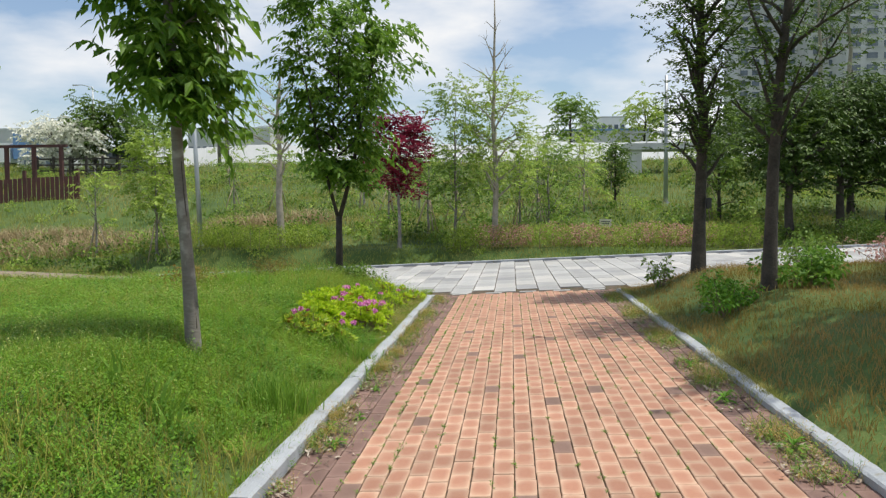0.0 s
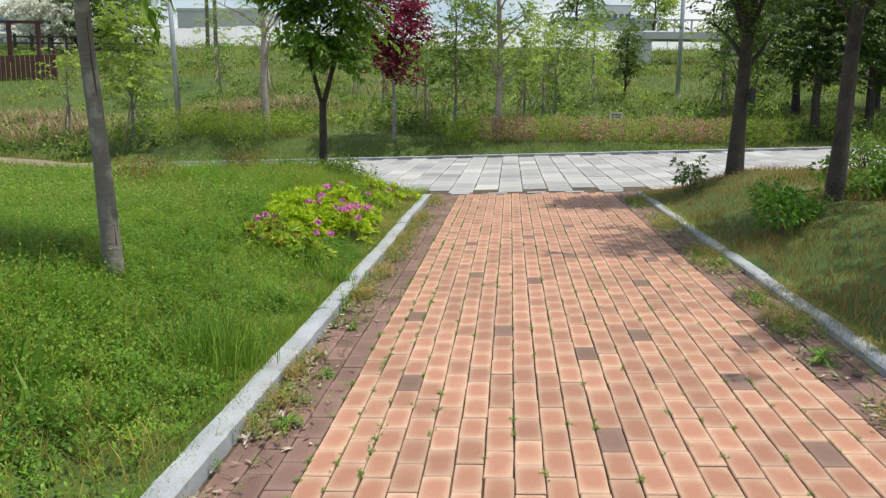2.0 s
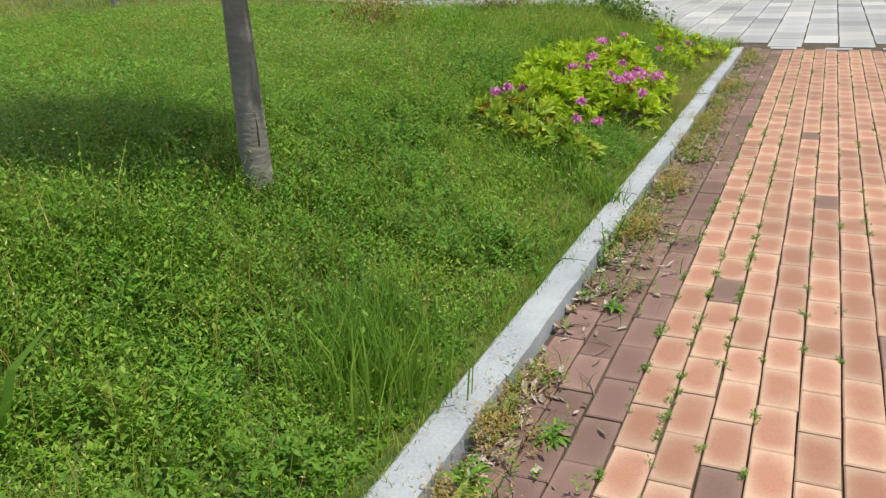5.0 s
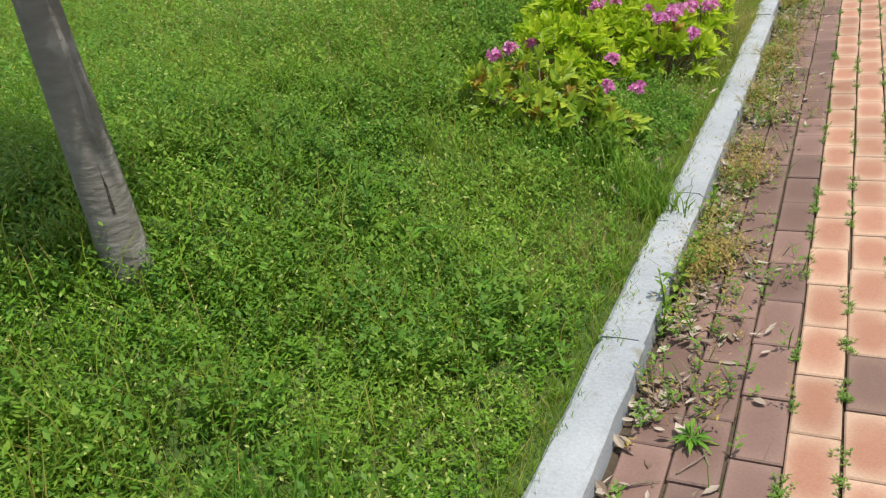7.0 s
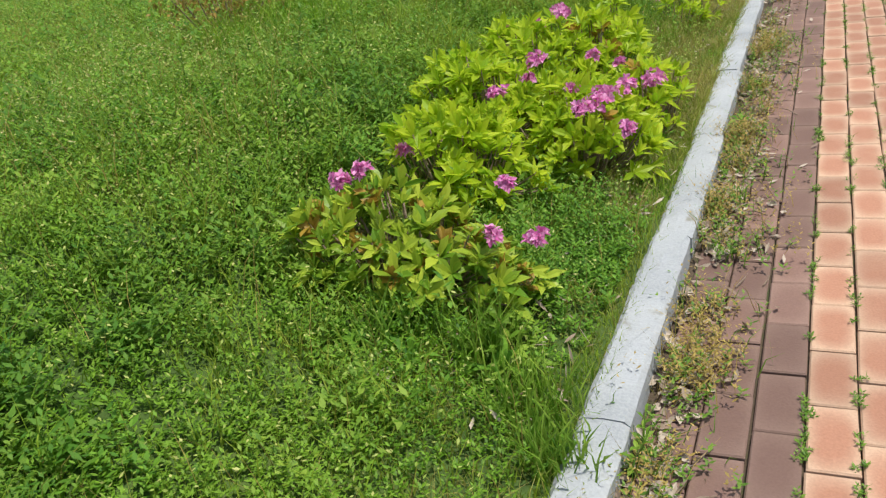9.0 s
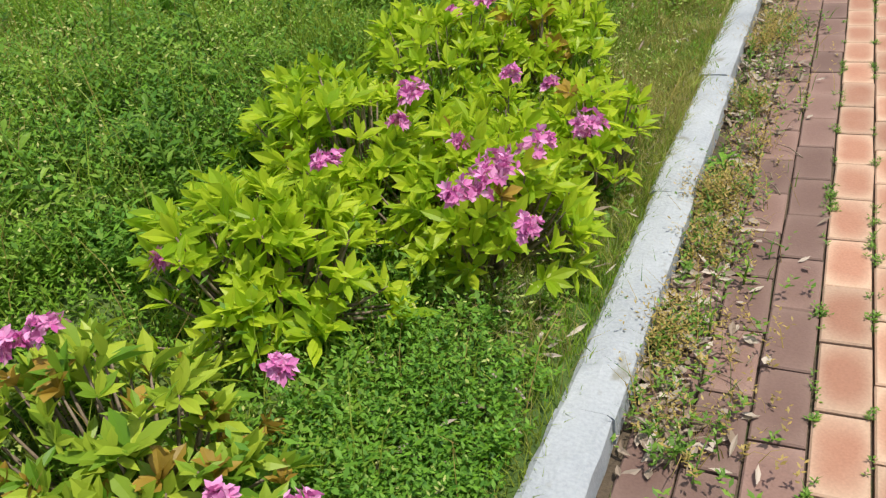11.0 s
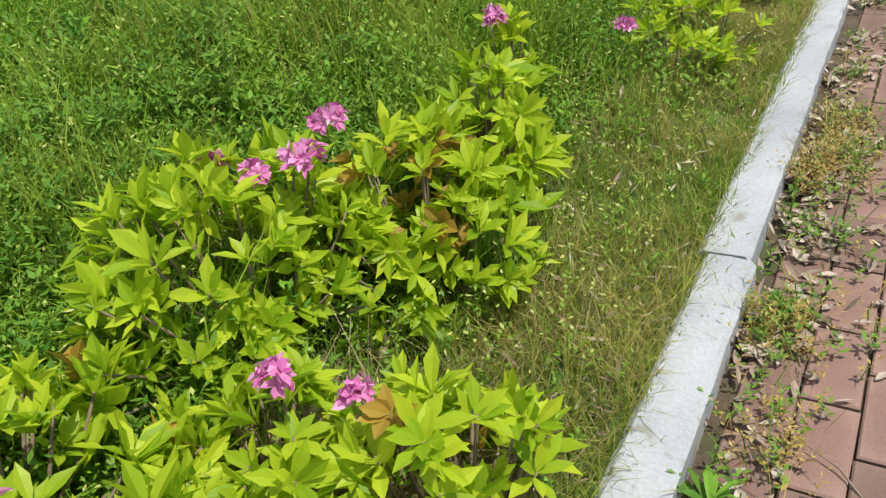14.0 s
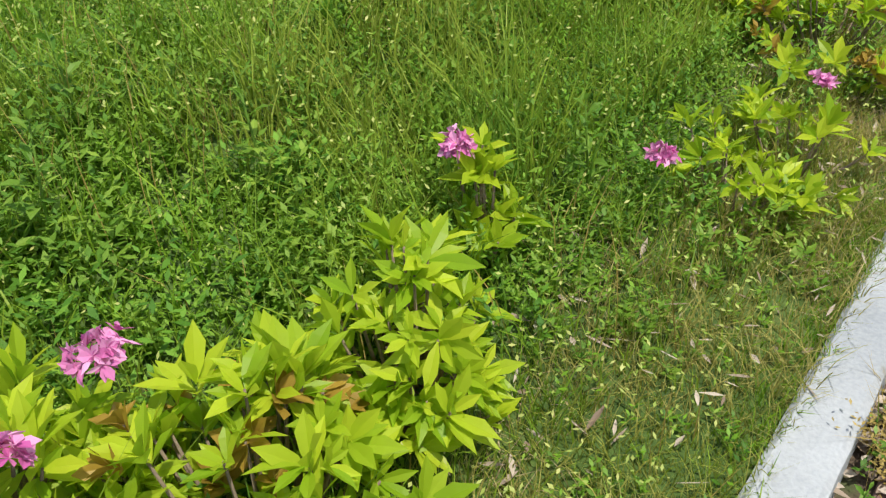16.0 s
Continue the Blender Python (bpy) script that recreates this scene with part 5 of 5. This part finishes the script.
lush = tree(-10.9, 28.2, 4.0, 0.05, (1.3, 4.0, 0.7, 1.0, 0.5), M_BARK, M_LEAFY, "staked young tree with lush yellow-green leaves", 128, n_limbs=14, leaf=(0.14, 0.075), n_leaves=3600, limb_rise=1.2, spread=0.25)
staked(lush)
brng = np.random.default_rng(129)
for mat, k, lab in ((M_LEAFFAR, 300, "scattered green shrubs and tall weeds on the bank"), (M_LEAFY, 150, "scattered yellow-green shrubs and tall weeds on the bank"), (M_LEAFB, 220, "scattered dark green brambles on the bank")):
    yy = 27.6 + 44 * brng.uniform(0, 1, k) ** 1.5
    xx = brng.uniform(-0.72, 0.55, k) * yy
    rad_ = brng.uniform(0.2, 0.55, k) * (0.7 + yy / 60)
    C = np.column_stack([xx, yy, ground(xx, yy) + rad_ * 0.35])
    V, F = leaf_cloud(C, rad_, 90, 0.15, brng, 0.7)
    stuff("bank_shrubs", V, F, mat, lab, "shrubs")
# loose multi-stemmed trees behind the maple
tree(-0.9, 28.3, 5.0, 0.05, (0.8, 5.0, 0.8, 1.0, 0.4), M_BARK, M_LEAFFAR, "thin-stemmed green tree beside the maple", 131, n_limbs=16, leaf=(0.12, 0.06), n_leaves=4200, limb_rise=1.4, spread=0.25)
tree(2.2, 30.5, 3.2, 0.05, (0.3, 3.2, 1.0, 1.1, 0.5), M_BARK, M_LEAFFAR, "bushy green young tree beyond the hedge", 132, n_limbs=14, leaf=(0.12, 0.06), n_leaves=3000, limb_rise=1.1, spread=0.3)
tree(5.4, 38.0, 2.9, 0.06, (0.7, 3.0, 0.55, 0.5, 0.15), M_BARKDARK, M_LEAFB, "small dark green columnar tree on the bank", 133, n_limbs=18, leaf=(0.13, 0.06), n_leaves=2600, limb_rise=1.2, spread=0.16)
tree(8.6, 33.0, 4.2, 0.07, (0.9, 4.2, 1.0, 1.3, 0.5), M_BARKDARK, M_LEAFFAR, "round green tree beyond the dark trunks", 134, n_limbs=16, leaf=(0.13, 0.07), n_leaves=4200, limb_rise=1.0, spread=0.3)
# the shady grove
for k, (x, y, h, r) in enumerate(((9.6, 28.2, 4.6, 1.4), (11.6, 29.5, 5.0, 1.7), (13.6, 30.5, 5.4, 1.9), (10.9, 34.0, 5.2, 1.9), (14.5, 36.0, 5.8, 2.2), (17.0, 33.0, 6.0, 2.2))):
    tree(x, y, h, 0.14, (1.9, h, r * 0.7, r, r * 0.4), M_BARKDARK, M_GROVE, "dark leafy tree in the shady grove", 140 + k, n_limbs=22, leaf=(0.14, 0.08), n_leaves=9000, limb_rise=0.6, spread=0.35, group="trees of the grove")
# stands just past the view's right edge, placed so its shadow reaches the verge
tree(5.35, 8.3, 6.0, 0.1, (2.7, 6.4, 1.0, 1.3, 0.7), M_BARKDARK, M_LEAFB, "dark leafy tree overhanging the mown lawn, placed to shade it", 151, n_limbs=22, leaf=(0.1, 0.05), n_leaves=9000, limb_rise=0.5, spread=0.3)
# second tree added out of view for more shade on the lawn
tree(7.9, 12.2, 6.0, 0.1, (2.9, 6.4, 1.2, 1.5, 0.9), M_BARKDARK, M_LEAFB, "dark leafy tree overhanging the mown lawn, placed to shade it", 152, n_limbs=22, leaf=(0.1, 0.05), n_leaves=9000, limb_rise=0.5, spread=0.3)
for k, (x, y) in enumerate(((17.5, 48), (19.8, 50), (22.5, 47))):
    tree(x, y, 14 + k, 0.17, (8.5, 14.0 + k, 1.6, 2.2, 0.8), M_BARKPALE, M_LEAFB, "tall bare-stemmed pine behind the grove", 155 + k, n_limbs=12, leaf=(0.25, 0.06), n_leaves=2500, limb_rise=0.4, spread=0.5, group="tall pines")
tree(-17.3, 27.0, 6.4, 0.06, (2.0, 6.4, 0.5, 0.7, 0.2), M_BARKPALE, M_LEAFY, "bare thin-twigged tree beside the red-brown fence", 160, n_limbs=20, n_leaves=0, limb_rise=1.8)


# ---- fences, posts, buildings and distance ----
def post_lamp(x, y, h, r, label, lean=0.0, arm=0.0, name="street_lamp"):
    ob = base(name, x, y, float(ground(x, y)) - 0.1, label, "street lamp")
    shape("pole", [tube([(0, 0, 0), (lean * h * 0.5, 0, h * 0.5), (lean * h, 0, h)], [r, r * 0.85, r * 0.65], 12)], M_STEEL, ob, smooth_shade=True)
    shape("base_plate", [tube([(0, 0, 0.05), (0, 0, 0.16)], [r * 1.7, r * 1.5], 12)], M_STEEL, ob)
    if arm:
        shape("arm", [tube([(lean * h, 0, h - 0.05), (lean * h - arm * 0.6, 0, h + 0.3), (lean * h - arm, 0, h + 0.32)], [r * 0.5, r * 0.4, r * 0.4], 8)], M_STEEL, ob, smooth_shade=True)
        head = shape("lamp_head", [box(lean * h - arm - 0.25, 0, h + 0.3, 0.7, 0.25, 0.12)], M_CONC, ob)
        shape("lens", [box(lean * h - arm - 0.3, 0, h + 0.225, 0.45, 0.18, 0.03)], M_GLASSY, head)
    return ob


post_lamp(-9.1, 27.5, 5.2, 0.085, "grey galvanised lamp post beyond the pavement", -0.04)
post_lamp(8.3, 42.0, 6.2, 0.11, "grey galvanised lamp post by the small bridge", 0.0, 0.0)
for x, y, h in ((-55.91, 110, 13), (-76.81, 140, 12), (-38.23, 180, 12)):
    post_lamp(x, y, h, 0.14, "tall thin street lamp beside the far road", 0, 2.2)
# little name board on the bank
sgn = base("sign", 4.1, 30.0, float(ground(4.1, 30.0)) - 0.05, "small cream plant name board on a post", "sign")
shape("post", [tube([(0, 0, 0), (0, 0, 0.5)], [0.02, 0.02], 6)], M_STAKE, sgn)
board = shape("board", [box(0, -0.02, 0.58, 0.42, 0.02, 0.26)], M_SIGN, sgn)
shape("lettering", [box(0, -0.034, 0.62, 0.3, 0.004, 0.03), box(0, -0.034, 0.55, 0.24, 0.004, 0.03)], M_DARKMETAL, board, "two dark lines of unreadable writing")
# black box on the dark trunk
bx = base("tree_tag_box", 3.98, 14.8, float(ground(3.85, 14.9)) + 0.98, "small black box strapped to a dark trunk", "box")
v, f = chamfered(0.07, 0.07, 0.17, 0.01)
shape("case", [(v, f)], M_DARKMETAL, bx)
shape("strap", [tube([(-0.13, 0.05, 0.1), (0, 0.0, 0.1), (0.02, 0.0, 0.1)], [0.008, 0.008, 0.008], 5)], M_DARKMETAL, bx)

# white hoarding along the top of the bank, panels tilted to brighten them
hoard = base("site_hoarding", 0, 75.5, 0, "long white sheet-metal hoarding on the bank, tilted to catch the sun", "fence")
v, f = box(0, 0, 0, 1.92, 0.06, 2.0)
panel = mesh_of("panel", v, f, M_WHITE)
for i in range(36):
    x = -36.0 + i * 1.95
    ob = child(new("panel", panel), hoard)
    ob.matrix_local = pose(x, 0.02 * (i % 2), float(ground(x, 75.5)) + 0.8 + 0.06 * math.sin(i * 1.7), -20, 0, 0)
    if i % 3 == 0:
        shape("post", [tube([(x - 0.97, 0.12, float(ground(x, 75.5)) - 0.3), (x - 0.97, 0.12, float(ground(x, 75.5)) + 2.1)], [0.04, 0.04], 6)], M_STEEL, hoard)
# red-brown slatted fence on the terrace
rf = base("slatted_fence", -29.9, 44.0, 0, "dark red-brown slatted fence on the bank", "fence")
v, f = box(0, 0, 0, 0.2, 0.04, 1.5)
slat = mesh_of("slat", v, f, M_RED)
for i in range(58):
    x, y = -6.6 + 0.225 * i, -2.2 + 0.08 * i
    ob = child(new("slat", slat), rf)
    ob.matrix_local = pose(x, y, float(ground(x - 29.9, y + 44)) + 0.55, 0, 0, 19)
for i in range(6):
    x, y = -6.7 + 2.6 * i, -2.1 + 0.92 * i
    shape("fence_post", [box(x, y, float(ground(x - 29.9, y + 44)) + 0.7, 0.16, 0.16, 2.0)], M_RED, rf)
gz = base("pergola", -31.5, 54.0, float(ground(-31.5, 54.0)), "dark timber pergola posts on the bank", "pergola")
for i in range(4):
    shape("post", [box(-3 + 1.9 * i, 0, 1.2, 0.22, 0.22, 2.8)], M_RED, gz)
shape("beam", [box(-0.2, 0, 2.65, 6.6, 0.2, 0.18)], M_RED, gz)
# dark rail fence before the round trees
rail = base("rail_fence", -30.27, 62.0, 0, "dark wooden post-and-rail fence on the bank top", "fence")
zr = float(ground(-30.27, 62.0))
for i in range(9):
    shape("fence_post", [box(-5 + 1.3 * i, 0, zr + 0.75, 0.16, 0.16, 1.7)], M_BARKDARK, rail)
for k in range(3):
    shape("rail", [box(0.2, -0.1, zr + 0.5 + 0.45 * k, 10.6, 0.06, 0.12)], M_BARKDARK, rail)
# round trees and blossom on the bank top
for k, (x, y, h, r, m, lab) in enumerate(((-32.82, 66, 6.0, 2.6, M_LEAFB, "dark round tree on the bank top"), (-31.9, 68, 6.0, 2.6, M_LEAFB, "dark round tree on the bank top"), (-33.63, 64, 4.0, 2.0, M_WHITEFLOWER, "white-blossomed small tree on the bank top"),
                                          (-38.75, 70, 4.0, 2.2, M_WHITEFLOWER, "white-blossomed small tree on the bank top"), (-36.32, 85, 6, 2.6, M_LEAFFAR, "green tree behind the hoarding"), (6.62, 82, 6.5, 3.0, M_LEAFFAR, "green tree behind the hoarding"),
                                          (13.94, 84, 6.5, 3.0, M_LEAFY, "pale green tree behind the hoarding"))):
    tree(x, y, h, 0.14, (h * 0.22, h, r * 0.8, r, r * 0.5), M_BARKDARK, m, lab, 170 + k, n_limbs=16, leaf=(0.3, 0.18), n_leaves=3200, limb_rise=0.9, spread=0.45)


def vehicle(x, y, length, height, mat, label, cat, turn, truck=False):
    z = float(ground(x, y))
    ob = base("truck" if truck else "car", x, y, z, label, cat, turn=turn)
    if truck:
        shape("cargo_box", [box(0.8, 0, height * 0.6, length * 0.68, 2.0, height * 0.72)], mat, ob)
        shape("cab", [box(-length * 0.38, 0, height * 0.42, length * 0.22, 1.9, height * 0.55)], M_WHITE, ob)
    else:
        shape("body", [box(0, 0, height * 0.38, length, 1.75, height * 0.45)], mat, ob)
        shape("cabin", [box(0.1, 0, height * 0.78, length * 0.55, 1.5, height * 0.4)], M_GLASSY, ob)
    for a in (-0.32, 0.32):
        for b in (-0.8, 0.8):
            wh = shape("wheel", [tube([(a * length, b - 0.1, 0.33), (a * length, b + 0.1, 0.33)], [0.33, 0.33], 14)], M_DARKMETAL, ob)
            shape("rim", [tube([(a * length, b * 1.12 - 0.03, 0.33), (a * length, b * 1.12 + 0.03, 0.33)], [0.2, 0.18], 12)], M_STEEL, wh)
    return ob


vehicle(-45.12, 78, 7, 3.4, M_BLUE, "blue box truck parked on the far road", "truck", 8, True)
vehicle(-31.88, 70, 4.3, 1.5, M_WHITE, "white car parked on the bank top", "car", 5)
vehicle(-34.14, 72, 4.3, 1.5, M_DARKMETAL, "dark car parked on the bank top", "car", 5)


def building(x, y, w, d, h, z, mat, label, floors, bays, roof=None, name="building"):
    h, z = h + z - 5.6, 5.6
    ob = base(name, x, y, z, label, "building")
    shape("wall", [box(0, 0, h / 2, w, d, h)], mat, ob)
    shape("roof", [box(0, 0, h + 0.3, w * 1.02, d * 1.02, 0.6)], roof or M_CONC, ob)
    v, f = box(0, 0, 0, w / bays * 0.62, 0.3, h / floors * 0.5)
    me = mesh_of("window", v, f, M_GLASSY)
    v2, f2 = box(0, -0.2, -h / floors * 0.27, w / bays * 0.7, 0.3, h / floors * 0.05)
    sill = mesh_of("sill", v2, f2, mat)
    for i in range(floors):
        for j in range(bays):
            o = child(new("window", me), ob)
            child(new("sill", sill), o)
            o.matrix_local = pose(-w / 2 + (j + 0.5) * w / bays, -d / 2 - 0.05, (i + 0.5) * h / floors)
    return ob


building(43.95, 400, 20, 14, 9, 36.04, M_WHITE, "far white low office building under the hill", 3, 7)
building(33.15, 300, 30, 20, 4.5, 24.63, M_CONC, "long far hall with a blue roof", 1, 9, M_BLUE)
building(-55.91, 170, 17, 12, 4.2, 13.9, M_CONC, "far glazed hall behind the hoarding", 1, 12)
building(-113.41, 190, 24, 12, 4.0, 16.82, M_CONC, "far pale shed with a grey roof", 1, 9)
building(77.45, 260, 20, 16, 75, 6, M_CONC, "tall pale apartment tower behind the grove", 24, 6)
building(95.32, 250, 22, 16, 80, 6, M_CONC, "tall pale apartment tower behind the grove", 25, 5)
building(101.41, 240, 22, 16, 80, 6, M_CONC, "tall pale apartment tower behind the grove", 25, 5)
# small concrete bridge on the bank
br = base("footbridge", 12.6, 62, 0, "pale concrete footbridge on the bank", "bridge")
shape("deck", [box(0, 0, 6.0, 7.4, 2.5, 0.45)], M_CONC, br)
for i in range(7):
    shape("rail_post", [box(-3.3 + 1.1 * i, -1.2, 6.6, 0.1, 0.1, 0.8)], M_CONC, br)
shape("handrail", [box(0, -1.2, 7.0, 7.4, 0.1, 0.1)], M_CONC, br)
for x in (-2.9, 2.9):
    shape("pier", [box(x, 0, 4.1, 0.8, 2.0, 3.4)], M_CONC, br)
# dirt track that leaves the pavement
xs = np.linspace(-24, -8.6, 40)
rows_ = []
for x in xs:
    c = 24.2 + 0.42 * (-8.6 - x)
    rows_.append([(x, c + o, float(ground(x, c + o)) + 0.012) for o in (-0.9, -0.3, 0.3, 0.9)])
    rows_[-1] = [(q[0], q[1], q[2] + 0.02) for q in rows_[-1]]
V = [q for r in rows_ for q in r]
F = [(4 * i + j, 4 * i + 4 + j, 4 * i + 5 + j, 4 * i + 1 + j) for i in range(len(xs) - 1) for j in range(3)]
tagged(new("dirt_path", mesh_of("dirt_path", V, F, M_DIRT, True)), "narrow brown trodden dirt path leaving the pavement", "path", kind="structure")
# wooded hills closing the view
for hx, hy, w, h, sd in ((-160, 700, 260, 34, 1), (60, 620, 300, 30, 2), (330, 640, 260, 40, 3), (-420, 760, 300, 36, 4), (40, 350, 260, 24, 5)):
    k = 60
    top = [(-w / 2 + w * i / k, 0, h * (0.25 + 0.75 * math.sin(math.pi * i / k) ** 0.7) * (0.9 + 0.1 * math.sin(i * 0.9 + sd)) + 1.2 * math.sin(i * 2.3 + sd)) for i in range(k + 1)]
    V = [(a, -60, 0) for a, b, c in top] + [(a, -20 + 6 * math.sin(i), c * 0.75) for i, (a, b, c) in enumerate(top)] + top + [(a, 60, 0) for a, b, c in top]
    F = [(r * (k + 1) + i, r * (k + 1) + i + 1, (r + 1) * (k + 1) + i + 1, (r + 1) * (k + 1) + i) for r in range(3) for i in range(k)]
    hill = new("backdrop", mesh_of("backdrop", V, F, M_FARHILL, True))
    hill.matrix_world = pose(hx, hy, 4)
    tagged(hill, "dark green wooded hill in the distance", "hill", kind="structure")

tree(-9.4, 15.2, 5.5, 0.055, (2.4, 5.4, 0.4, 0.8, 0.4), M_BARK, M_LEAF, "leaning slim tree at the far side of the lawn", 190, lean=(0.12, 0), n_limbs=9, leaf=(0.11, 0.05), n_leaves=700, droop=0.6, limb_rise=0.6, spread=0.15)

for x in (-24.6, -25.3):
    up_ = base("utility_pole", x, 74.0, float(ground(x, 74.0)) - 0.2, "tall brown utility pole before the hoarding", "pole", "brown poles")
    shape("pole", [tube([(0, 0, 0), (0, 0, 7), (0.05, 0, 14)], [0.17, 0.15, 0.12], 10)], M_BARK, up_, smooth_shade=True)
    shape("crossarm", [box(0, 0, 13.2, 2.0, 0.16, 0.2)], M_STEEL, up_)
